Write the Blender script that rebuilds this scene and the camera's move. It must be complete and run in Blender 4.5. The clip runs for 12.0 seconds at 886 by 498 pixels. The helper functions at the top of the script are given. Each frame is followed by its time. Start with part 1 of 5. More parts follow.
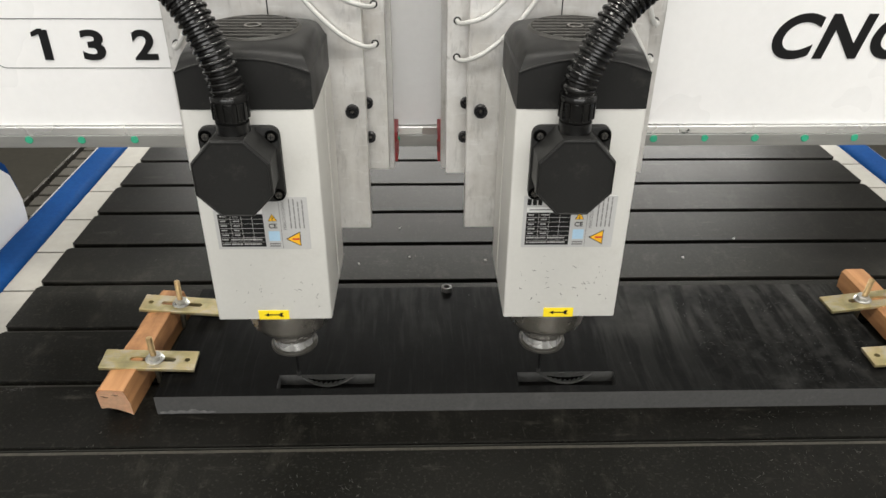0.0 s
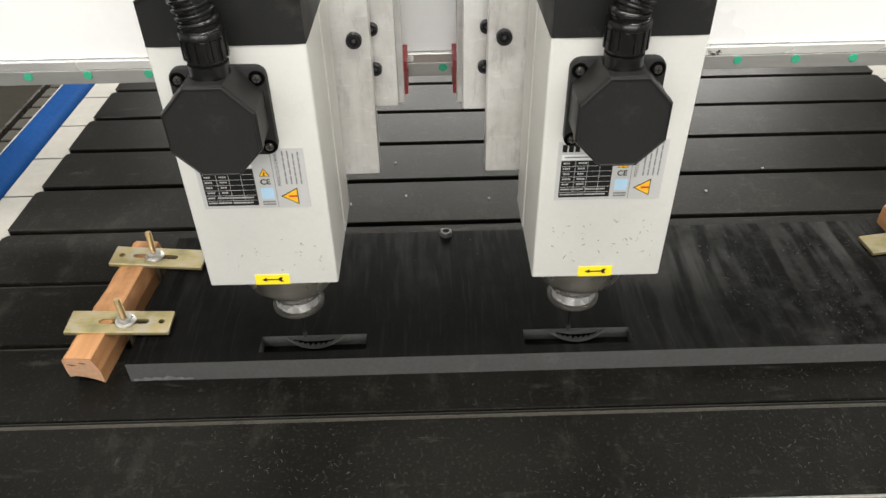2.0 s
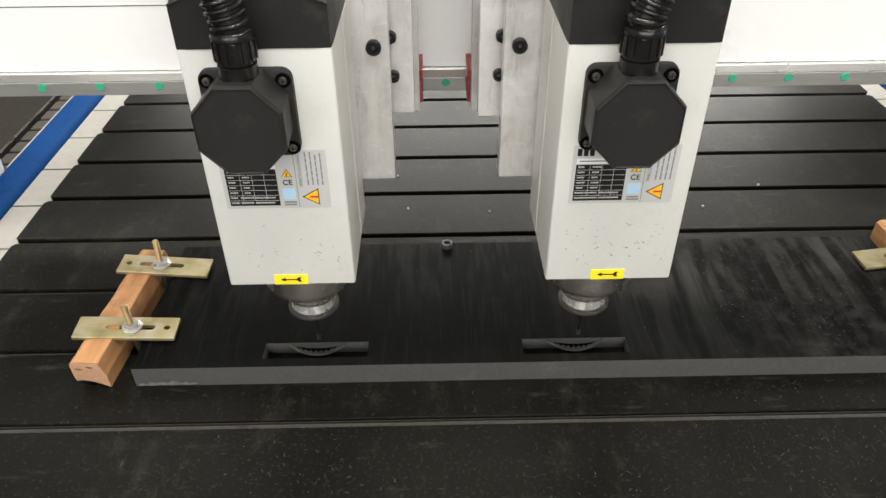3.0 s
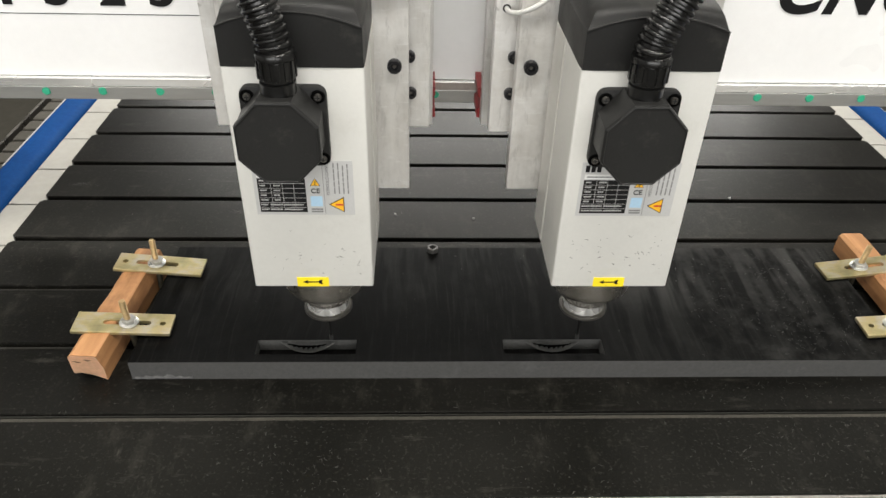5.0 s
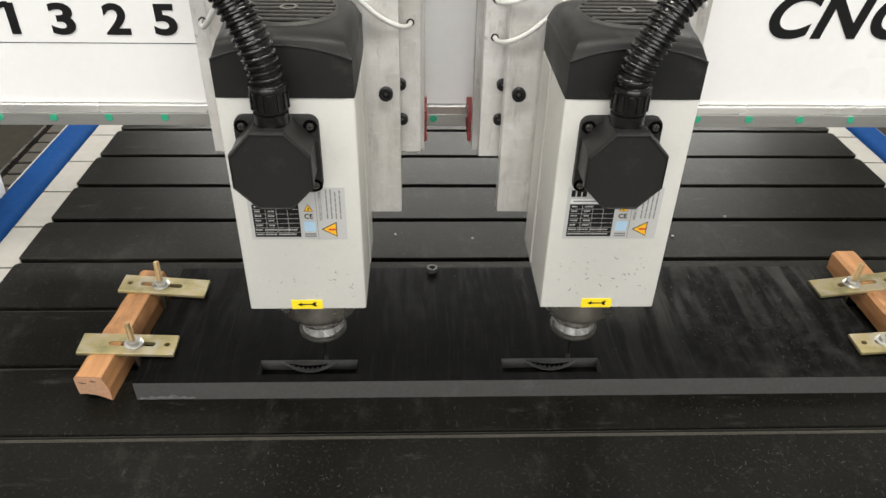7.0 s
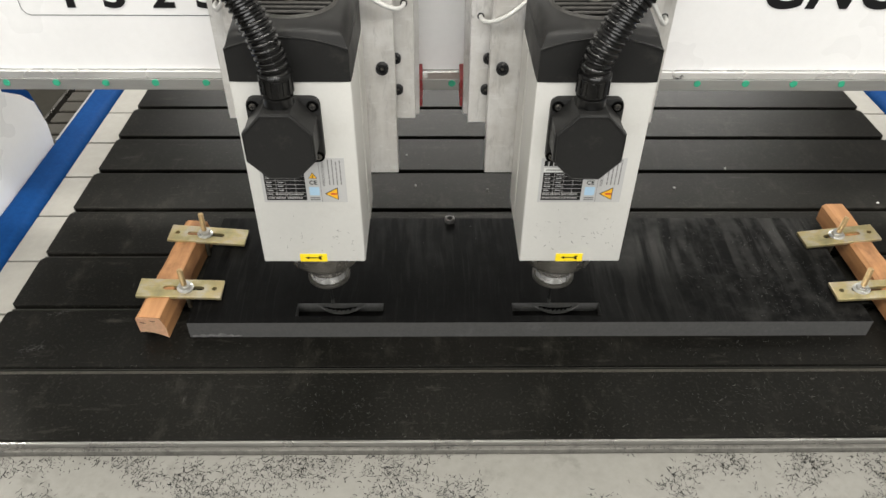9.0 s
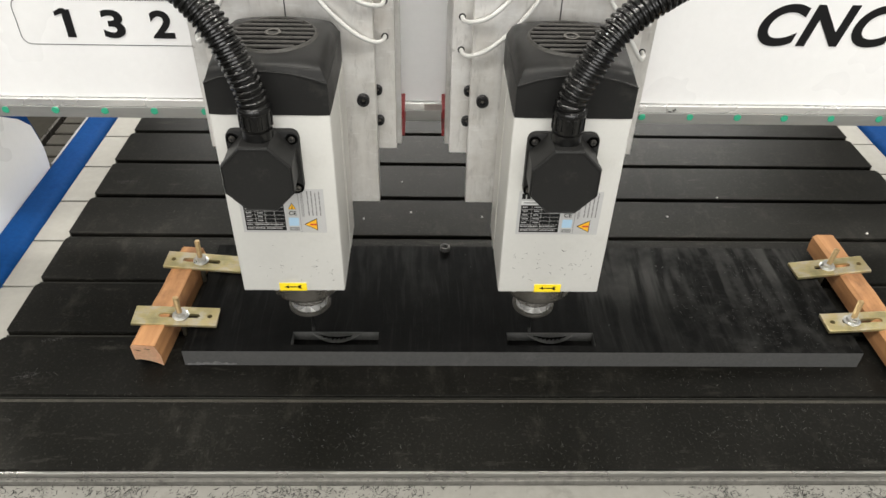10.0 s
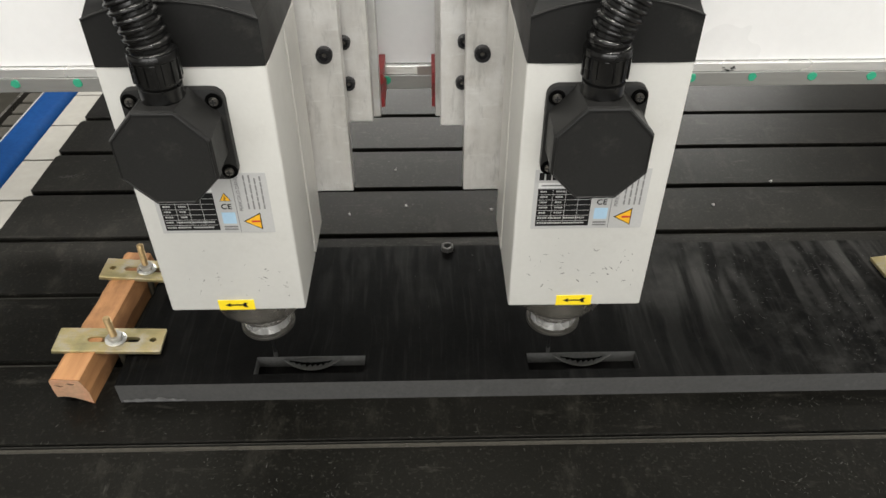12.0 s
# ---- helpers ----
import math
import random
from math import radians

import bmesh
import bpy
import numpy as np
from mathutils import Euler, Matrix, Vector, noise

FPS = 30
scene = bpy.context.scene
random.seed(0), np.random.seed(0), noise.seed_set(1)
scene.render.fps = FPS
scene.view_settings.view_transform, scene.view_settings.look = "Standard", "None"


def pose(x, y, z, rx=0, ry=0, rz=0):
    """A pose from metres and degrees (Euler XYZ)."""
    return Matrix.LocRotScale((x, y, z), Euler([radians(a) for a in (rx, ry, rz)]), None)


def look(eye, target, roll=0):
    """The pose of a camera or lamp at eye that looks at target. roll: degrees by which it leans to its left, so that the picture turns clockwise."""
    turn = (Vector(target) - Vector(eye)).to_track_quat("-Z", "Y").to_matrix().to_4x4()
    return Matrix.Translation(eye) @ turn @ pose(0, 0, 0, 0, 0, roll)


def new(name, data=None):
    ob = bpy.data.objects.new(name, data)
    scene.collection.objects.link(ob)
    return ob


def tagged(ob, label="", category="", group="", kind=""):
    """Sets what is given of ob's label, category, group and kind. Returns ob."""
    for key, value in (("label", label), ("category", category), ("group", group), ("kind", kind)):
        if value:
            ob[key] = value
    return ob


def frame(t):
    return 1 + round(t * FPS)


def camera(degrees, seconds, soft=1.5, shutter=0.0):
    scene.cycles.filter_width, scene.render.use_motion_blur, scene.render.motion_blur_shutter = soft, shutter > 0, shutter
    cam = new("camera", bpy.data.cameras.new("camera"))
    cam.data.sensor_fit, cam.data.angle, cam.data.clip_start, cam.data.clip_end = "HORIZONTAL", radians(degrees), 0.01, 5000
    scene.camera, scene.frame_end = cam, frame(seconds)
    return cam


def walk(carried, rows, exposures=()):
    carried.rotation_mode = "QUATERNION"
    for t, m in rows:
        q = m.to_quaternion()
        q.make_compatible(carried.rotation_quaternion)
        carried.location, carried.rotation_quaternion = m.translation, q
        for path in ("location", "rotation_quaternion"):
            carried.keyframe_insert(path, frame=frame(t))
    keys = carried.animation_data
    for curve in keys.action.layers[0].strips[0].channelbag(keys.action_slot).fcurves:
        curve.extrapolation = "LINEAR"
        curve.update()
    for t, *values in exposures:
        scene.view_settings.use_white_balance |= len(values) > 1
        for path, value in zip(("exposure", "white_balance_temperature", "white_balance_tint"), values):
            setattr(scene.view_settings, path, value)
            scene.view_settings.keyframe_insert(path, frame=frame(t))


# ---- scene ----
# The camera, carried by hand in front of the machine.
cam = camera(62.82, 12.0, 1.5)
PATH = [
    (0, (-0.0326, -0.6291, 0.6393), (-0.0057, 0.2275, 0.1241), 0.53),
    (0.5, (-0.0281, -0.6324, 0.6369), (-0.0061, 0.2213, 0.1165), 0.41),
    (0.7, (-0.0285, -0.6171, 0.6309), (-0.0125, 0.2118, 0.0717), 0.46),
    (1, (-0.0267, -0.5799, 0.6256), (-0.0235, 0.2163, 0.0206), -0.26),
    (1.3, (-0.0245, -0.5456, 0.6261), (-0.0191, 0.2370, 0.0036), -0.69),
    (1.5, (-0.0219, -0.5293, 0.6155), (-0.0151, 0.2567, -0.0027), -0.93),
    (2, (-0.0130, -0.5236, 0.6196), (-0.0028, 0.2655, 0.0055), -1.03),
    (2.5, (-0.0103, -0.5316, 0.6241), (0.0032, 0.2637, 0.0181), -0.53),
    (3, (-0.0146, -0.5440, 0.6234), (-0.0041, 0.2603, 0.0292), -0.49),
    (3.2, (-0.0108, -0.5480, 0.6219), (-0.0057, 0.2602, 0.0330), -0.61),
    (4.8, (-0.0223, -0.5867, 0.6434), (0.0078, 0.2287, 0.0652), 1.19),
    (5, (-0.0212, -0.5822, 0.6456), (0.0148, 0.2278, 0.0604), 1.62),
    (5.5, (-0.0194, -0.5836, 0.6484), (0.0166, 0.2287, 0.0664), 1.40),
    (6, (-0.0201, -0.5838, 0.6499), (0.0237, 0.2282, 0.0679), 1.74),
    (6.5, (-0.0187, -0.5845, 0.6509), (0.0241, 0.2296, 0.0718), 1.59),
    (7, (-0.0199, -0.5925, 0.6610), (0.0153, 0.2299, 0.0933), 1.24),
    (7.5, (-0.0215, -0.5885, 0.6581), (0.0070, 0.2271, 0.0801), 1.14),
    (7.7, (-0.0262, -0.5783, 0.6614), (0.0106, 0.2231, 0.0644), 1.47),
    (9.3, (-0.0256, -0.6606, 0.7602), (-0.0140, 0.1043, 0.1160), 0.50),
    (9.5, (-0.0289, -0.6539, 0.7646), (-0.0086, 0.1122, 0.1222), 1.03),
    (10, (-0.0306, -0.6472, 0.7630), (-0.0059, 0.1326, 0.1375), 1.53),
    (10.5, (-0.0300, -0.6097, 0.7468), (0.0011, 0.1824, 0.1373), 0.98),
    (11, (-0.0273, -0.5479, 0.7057), (-0.0170, 0.2562, 0.1113), -0.28),
    (11.3, (-0.0315, -0.5300, 0.6873), (-0.0156, 0.2719, 0.0901), 0.01),
    (11.5, (-0.0249, -0.5138, 0.6690), (-0.0104, 0.2815, 0.0629), 0.07),
    (11.7, (-0.0243, -0.4994, 0.6571), (-0.0088, 0.2922, 0.0462), -0.15),
    (12, (-0.0204, -0.4793, 0.6310), (-0.0034, 0.2992, 0.0035), 0.02),
]
# The phone's automatic exposure opens a little while it is close to the bed.
STOPS = [(0.0, -0.06), (0.6, -0.05), (1.5, 0.20), (3.0, 0.21), (5.0, 0.12), (6.0, 0.08), (7.5, 0.04), (9.5, 0.02), (11.0, 0.0), (11.6, -0.05), (12.0, -0.04)]
walk(cam, [(t, look(eye, target, roll)) for t, eye, target, roll in PATH], STOPS)

# How far the two heads have slid along the beam, and risen, in metres.
SLIDE = [
    (0, -0.0006, -0.0016),
    (0.5, 0.0054, 0.0003),
    (0.7, 0.0057, -0.0024),
    (1, 0.0092, -0.0012),
    (1.3, 0.0181, -0.0010),
    (1.5, 0.0198, -0.0019),
    (2, 0.0245, -0.0012),
    (2.5, 0.0349, -0.0005),
    (3, 0.0380, 0.0059),
    (3.2, 0.0389, 0.0015),
    (4.8, 0.0592, 0.0008),
    (5, 0.0645, 0.0011),
    (5.5, 0.0736, -0.0022),
    (6, 0.0818, -0.0021),
    (6.5, 0.0670, -0.0002),
    (7, 0.0564, 0.0001),
    (7.5, 0.0456, -0.0002),
    (7.7, 0.0423, -0.0010),
    (9.3, 0.0197, 0.0000),
    (9.5, 0.0162, 0.0000),
    (10, 0.0042, 0.0024),
    (10.5, -0.0009, 0.0024),
    (11, -0.0055, -0.0002),
    (11.3, -0.0266, -0.0011),
    (11.5, -0.0261, -0.0006),
    (11.7, -0.0093, -0.0007),
    (12, -0.0039, 0.0012),
]

# ---- light: a bright workshop with ceiling lamps and tall windows ----
world = bpy.data.worlds.new("hall_air")
scene.world = world
world.use_nodes = True
world.node_tree.nodes["Background"].inputs[0].default_value = (0.90, 0.92, 1.0, 1)
world.node_tree.nodes["Background"].inputs[1].default_value = 0.25


def area_lamp(name, place, target, wide, high, watts, colour):
    data = bpy.data.lights.new(name, "AREA")
    data.shape, data.size, data.size_y, data.energy, data.color = "RECTANGLE", wide, high, watts, colour
    ob = new(name, data)
    ob.matrix_world = look(place, target)
    return tagged(ob, kind="structure")


LAMPS = [(-2.4, 2.6), (0.1, 2.6), (2.6, 2.6), (-2.4, -1.2), (0.1, -1.2), (2.6, -1.2)]
for lx, ly in LAMPS:
    area_lamp("ceiling_lamp_light", (lx, ly, 3.62), (lx, ly, 0), 1.5, 0.5, 96, (1.0, 0.961, 0.888))
area_lamp("window_daylight", (0.0, -5.45, 1.9), (0, 0, 1.2), 7.0, 2.2, 200, (0.98, 0.97, 0.94))
area_lamp("window_daylight", (0.6, 6.45, 1.9), (0.6, 0, 1.2), 6.0, 2.2, 345, (0.99, 0.97, 0.92))


# ---- materials ----
def nodes_of(name):
    m = bpy.data.materials.new(name)
    m.use_nodes = True
    t = m.node_tree
    return m, t, t.nodes["Principled BSDF"], t.nodes.new("ShaderNodeTexCoord")


def ramp(t, source, stops):
    r = t.nodes.new("ShaderNodeValToRGB")
    e = r.color_ramp.elements
    while len(e) < len(stops):
        e.new(0.5)
    for s, (at, c) in zip(e, stops):
        s.position, s.color = at, (*c, 1) if len(c) == 3 else c
    t.links.new(source, r.inputs[0])
    return r.outputs[0]


def noise_of(t, coords, scale, detail=4.0, rough=0.6, stretch=(1, 1, 1), turn=(0, 0, 0)):
    mp = t.nodes.new("ShaderNodeMapping")
    mp.inputs["Scale"].default_value = stretch
    mp.inputs["Rotation"].default_value = turn
    t.links.new(coords, mp.inputs[0])
    n = t.nodes.new("ShaderNodeTexNoise")
    n.inputs["Scale"].default_value, n.inputs["Detail"].default_value, n.inputs["Roughness"].default_value = scale, detail, rough
    t.links.new(mp.outputs[0], n.inputs[0])
    return n.outputs[0]


def mix(t, factor, a, b, kind="MIX"):
    m = t.nodes.new("ShaderNodeMix")
    m.data_type, m.blend_type = "RGBA", kind
    for value, socket in ((factor, m.inputs[0]), (a, m.inputs[6]), (b, m.inputs[7])):
        if isinstance(value, bpy.types.NodeSocket):
            t.links.new(value, socket)
        else:
            socket.default_value = value if not isinstance(value, tuple) else (*value, 1)
    return m.outputs[2]


def bump(t, bsdf, height, strength, distance):
    b = t.nodes.new("ShaderNodeBump")
    b.inputs["Strength"].default_value, b.inputs["Distance"].default_value = strength, distance
    t.links.new(height, b.inputs["Height"])
    t.links.new(b.outputs[0], bsdf.inputs["Normal"])


def surface(name, colour, rough=0.5, metal=0.0, vary=0.15, grain=60.0, stain=6.0, relief=0.1, depth=0.0005, spec=0.5, stretch=(1, 1, 1), dirt=None, dirt_amount=0.0, coat=0.0):
    """Colour that varies at two scales, gloss that varies with it, and fine relief."""
    m, t, b, tc = nodes_of(name)
    co = tc.outputs["Object"]
    fine = noise_of(t, co, grain, 5, 0.65, stretch)
    broad = noise_of(t, co, stain, 3, 0.55)
    lo, hi = tuple(c * (1 - vary) for c in colour), tuple(min(1, c * (1 + vary)) for c in colour)
    c = ramp(t, fine, [(0.3, lo), (0.7, hi)])
    c = mix(t, ramp(t, broad, [(0.35, (0, 0, 0)), (0.7, (vary * 2,) * 3)]), c, lo)
    if dirt:
        spots = noise_of(t, co, stain * 2.3, 8, 0.72)
        c = mix(t, ramp(t, spots, [(0.56, (0, 0, 0)), (0.72, (dirt_amount,) * 3)]), c, dirt)
    t.links.new(c, b.inputs["Base Color"])
    t.links.new(ramp(t, broad, [(0.3, (max(0.02, rough - 0.08),) * 3), (0.7, (min(1, rough + 0.1),) * 3)]), b.inputs["Roughness"])
    b.inputs["Metallic"].default_value = metal
    b.inputs["Specular IOR Level"].default_value = spec
    b.inputs["Coat Weight"].default_value = coat
    if relief:
        bump(t, b, fine, relief, depth)
    return m


M = {}
M["white_paint"] = surface("white_paint", (0.68, 0.675, 0.645), 0.42, 0, 0.02, 260, 9, 0.12, 0.0002, dirt=(0.45, 0.43, 0.385), dirt_amount=0.2)
M["panel_white"] = surface("panel_white", (0.85, 0.85, 0.85), 0.3, 0, 0.015, 90, 4, 0.04, 0.0002)
M["steel_turned"] = surface("steel_turned", (0.66, 0.63, 0.58), 0.24, 0.95, 0.30, 160, 24, 0.1, 0.0002, stretch=(1, 1, 0.1), dirt=(0.30, 0.26, 0.22), dirt_amount=0.4)
M["housing_side"] = surface("housing_side", (0.60, 0.59, 0.56), 0.45, 0.25, 0.05, 120, 10, 0.08, 0.0002)
M["steel"] = surface("steel", (0.92, 0.91, 0.88), 0.24, 0.72, 0.16, 260, 20, 0.1, 0.0002, stretch=(1, 1, 0.1))
for m in (M["steel_turned"], M["steel"]):
    # the tool marks of the lathe run round the axis and draw the shine out along it
    t = m.node_tree
    round_z = t.nodes.new("ShaderNodeTangent")
    round_z.direction_type, round_z.axis = "RADIAL", "Z"
    b = next(n for n in t.nodes if n.type == "BSDF_PRINCIPLED")
    b.inputs["Anisotropic"].default_value, b.inputs["Anisotropic Rotation"].default_value = 0.85, 0.25
    t.links.new(round_z.outputs[0], b.inputs["Tangent"])
M["steel_dull"] = surface("steel_dull", (0.19, 0.18, 0.165), 0.3, 0.9, 0.1, 180, 18, 0.08, 0.0001)
M["screw_dark"] = surface("screw_dark", (0.16, 0.157, 0.15), 0.35, 0.6, 0.5, 400, 120, 0.2, 0.0003, dirt=(0.3, 0.3, 0.29), dirt_amount=0.7)
M["guide_steel"] = surface("guide_steel", (0.36, 0.36, 0.345), 0.35, 0.6, 0.08, 120, 9, 0.05, 0.0002, stretch=(0.15, 1, 1))
M["guide_bright"] = surface("guide_bright", (0.80, 0.80, 0.785), 0.25, 0.7, 0.06, 120, 9, 0.05, 0.0002, stretch=(0.1, 1, 1))
M["black_plastic"] = surface("black_plastic", (0.0150, 0.0150, 0.0147), 0.44, 0, 0.2, 900, 18, 0.25, 0.0003, spec=0.26, dirt=(0.06, 0.058, 0.053), dirt_amount=0.4)
# grille rim and slats: a paler grey than the fan cover
M["grille_grey"] = surface("grille_grey", (0.06, 0.058, 0.054), 0.6, 0, 0.3, 300, 40, 0.1, 0.0002, spec=0.3, dirt=(0.02, 0.02, 0.02), dirt_amount=0.6)
M["hose_black"] = surface("hose_black", (0.005, 0.005, 0.005), 0.25, 0, 0.15, 300, 20, 0.05, 0.0002, spec=0.6)
M["ring_dark"] = surface("ring_dark", (0.10, 0.095, 0.085), 0.35, 0.5, 0.3, 200, 30, 0.05, 0.0001, spec=0.3)
M["cut_black"] = surface("cut_black", (0.0025, 0.0025, 0.0025), 0.8, 0, 0.2, 200, 20, 0, spec=0.02)
M["dark_hole"] = surface("dark_hole", (0.012, 0.012, 0.012), 0.6, 0, 0.1, 200, 20, 0)
M["chain_grey"] = surface("chain_grey", (0.052, 0.048, 0.040), 0.6, 0, 0.2, 200, 14, 0.1, 0.0004, spec=0.15)
M["bolt_black"] = surface("bolt_black", (0.02, 0.02, 0.022), 0.3, 0.5, 0.15, 400, 40, 0.05, 0.0001)
M["cutter_dark"] = surface("cutter_dark", (0.013, 0.013, 0.013), 0.7, 0, 0.2, 300, 30, 0, spec=0.05)
M["cutter_tip"] = surface("cutter_tip", (0.040, 0.040, 0.039), 0.6, 0, 0.2, 300, 30, 0, spec=0.1)
M["green_cap"] = surface("green_cap", (0.03, 0.36, 0.21), 0.5, 0, 0.12, 500, 60, 0.1, 0.0002)
M["red_cap"] = surface("red_cap", (0.27, 0.028, 0.03), 0.4, 0, 0.12, 300, 40, 0.1, 0.0002, dirt=(0.1, 0.03, 0.03), dirt_amount=0.4)
M["blue_paint"] = surface("blue_paint", (0.006, 0.046, 0.170), 0.6, 0, 0.14, 120, 7, 0.3, 0.0008, dirt=(0.003, 0.03, 0.12), dirt_amount=0.5, spec=0.03)
M["yellow"] = surface("yellow", (0.92, 0.70, 0.015), 0.4, 0, 0.03, 200, 30, 0)
M["orange"] = surface("orange", (0.93, 0.50, 0.02), 0.4, 0, 0.03, 200, 30, 0)
M["ink"] = surface("ink", (0.008, 0.008, 0.0085), 0.55, 0, 0.1, 200, 30, 0, spec=0.2)
M["grey_print"] = surface("grey_print", (0.22, 0.22, 0.22), 0.5, 0, 0.1, 300, 30, 0)
M["white_print"] = surface("white_print", (0.78, 0.78, 0.77), 0.5, 0, 0.03, 300, 30, 0)
M["red_print"] = surface("red_print", (0.6, 0.03, 0.03), 0.5, 0, 0.1, 300, 30, 0)
M["label_foil"] = surface("label_foil", (0.56, 0.56, 0.56), 0.38, 0.2, 0.04, 500, 30, 0.03, 0.0001)
M["label_blue"] = surface("label_blue", (0.45, 0.66, 0.84), 0.45, 0, 0.05, 500, 30, 0)
M["tube_white"] = surface("tube_white", (0.58, 0.58, 0.56), 0.35, 0, 0.04, 90, 20, 0.03, 0.0002)
M["brass"] = surface("brass", (0.42, 0.30, 0.15), 0.36, 0.7, 0.14, 200, 30, 0.1, 0.0002)
# the rod's metal again, darkened for the shade under the clamp plate
M["rod_shaded"] = surface("rod_shaded", (0.13, 0.115, 0.085), 0.45, 0.6, 0.3, 200, 40, 0.2, 0.0003)
M["zinc"] = surface("zinc", (0.52, 0.52, 0.50), 0.32, 0.75, 0.2, 200, 30, 0.08, 0.0002)
M["profile_pale"] = surface("profile_pale", (0.315, 0.305, 0.275), 0.5, 0.1, 0.06, 60, 9, 0.1, 0.0004, dirt=(0.3, 0.29, 0.26), dirt_amount=0.3)
M["slot_metal"] = surface("slot_metal", (0.042, 0.041, 0.036), 0.5, 0.4, 0.3, 140, 11, 0.3, 0.001, dirt=(0.03, 0.03, 0.03), dirt_amount=0.8)
M["slot_dirty"] = surface("slot_dirty", (0.055, 0.051, 0.041), 0.65, 0.1, 0.35, 160, 26, 0.4, 0.001, dirt=(0.008, 0.008, 0.007), dirt_amount=0.95)
M["edge_metal"] = surface("edge_metal", (0.36, 0.355, 0.335), 0.28, 0.75, 0.1, 90, 10, 0.1, 0.0003, stretch=(0.15, 1, 1), dirt=(0.25, 0.25, 0.24), dirt_amount=0.4)
M["ledge_paint"] = surface("ledge_paint", (0.245, 0.24, 0.218), 0.5, 0, 0.08, 80, 8, 0.1, 0.0004, dirt=(0.12, 0.115, 0.10), dirt_amount=0.6)
M["concrete"] = surface("concrete", (0.026, 0.024, 0.019), 0.8, 0, 0.15, 30, 1.5, 0.3, 0.002, spec=0.1)
M["floor_dark"] = surface("floor_dark", (0.03, 0.027, 0.022), 0.7, 0, 0.2, 40, 3, 0.3, 0.002, spec=0.1)
M["hall_paint"] = surface("hall_paint", (0.30, 0.30, 0.29), 0.7, 0, 0.05, 14, 0.8, 0.1, 0.002)
M["chip_pale"] = surface("chip_pale", (0.074, 0.073, 0.068), 0.6, 0, 0.3, 300, 30, 0)
M["chip_grey"] = surface("chip_grey", (0.042, 0.041, 0.038), 0.6, 0, 0.4, 300, 30, 0)
M["flake_pale"] = surface("flake_pale", (0.48, 0.47, 0.45), 0.6, 0, 0.2, 300, 60, 0)
M["scuff_dark"] = surface("scuff_dark", (0.028, 0.027, 0.026), 0.6, 0, 0.5, 500, 90, 0)
M["chip_dark"] = surface("chip_dark", (0.02, 0.02, 0.02), 0.6, 0, 0.3, 300, 30, 0)


def aluminium_material():
    """Milled aluminium plate: cloudy rubbed patches, warm stains, hand-sanding swirls."""
    m, t, b, tc = nodes_of("aluminium")
    co = tc.outputs["Object"]
    cloud = noise_of(t, co, 15, 6, 0.68)
    streak = noise_of(t, co, 60, 5, 0.6, (1, 1, 0.14))
    swirl = noise_of(t, co, 150, 4, 0.65, (1, 1, 0.25), (0, 0.9, 0))
    swirl_b = noise_of(t, co, 130, 4, 0.65, (0.25, 1, 1), (0, 0.5, 0))
    warm = noise_of(t, co, 9, 5, 0.7)
    spots = noise_of(t, co, 55, 8, 0.75)
    c = ramp(t, streak, [(0.3, (0.56, 0.545, 0.52)), (0.7, (0.72, 0.705, 0.68))])
    c = mix(t, ramp(t, cloud, [(0.40, (0, 0, 0)), (0.66, (0.75,) * 3)]), c, (0.85, 0.845, 0.835))
    c = mix(t, ramp(t, warm, [(0.52, (0, 0, 0)), (0.74, (0.5,) * 3)]), c, (0.50, 0.455, 0.40))
    c = mix(t, ramp(t, swirl, [(0.56, (0, 0, 0)), (0.68, (0.4,) * 3)]), c, (0.40, 0.39, 0.375))
    c = mix(t, ramp(t, swirl_b, [(0.58, (0, 0, 0)), (0.70, (0.4,) * 3)]), c, (0.86, 0.86, 0.85))
    c = mix(t, ramp(t, spots, [(0.66, (0, 0, 0)), (0.74, (0.55,) * 3)]), c, (0.25, 0.24, 0.22))
    t.links.new(c, b.inputs["Base Color"])
    t.links.new(ramp(t, cloud, [(0.3, (0.36,) * 3), (0.7, (0.55,) * 3)]), b.inputs["Roughness"])
    b.inputs["Metallic"].default_value = 0.6
    bump(t, b, swirl, 0.15, 0.0003)
    return m


def clamp_material():
    """Yellow zinc plating with greenish and bare grey patches."""
    m, t, b, tc = nodes_of("zinc_yellow")
    co = tc.outputs["Object"]
    tint = noise_of(t, co, 26, 5, 0.65)
    bare = noise_of(t, co, 48, 6, 0.7)
    fine = noise_of(t, co, 240, 4, 0.6, (0.2, 1, 1))
    c = ramp(t, tint, [(0.3, (0.33, 0.31, 0.17)), (0.5, (0.50, 0.42, 0.21)), (0.7, (0.56, 0.46, 0.27))])
    c = mix(t, ramp(t, bare, [(0.5, (0, 0, 0)), (0.68, (0.7,) * 3)]), c, (0.50, 0.48, 0.42))
    c = mix(t, ramp(t, fine, [(0.55, (0, 0, 0)), (0.7, (0.4,) * 3)]), c, (0.24, 0.21, 0.12))
    t.links.new(c, b.inputs["Base Color"])
    t.links.new(ramp(t, bare, [(0.3, (0.28,) * 3), (0.7, (0.46,) * 3)]), b.inputs["Roughness"])
    b.inputs["Metallic"].default_value = 0.75
    bump(t, b, fine, 0.12, 0.0003)
    return m


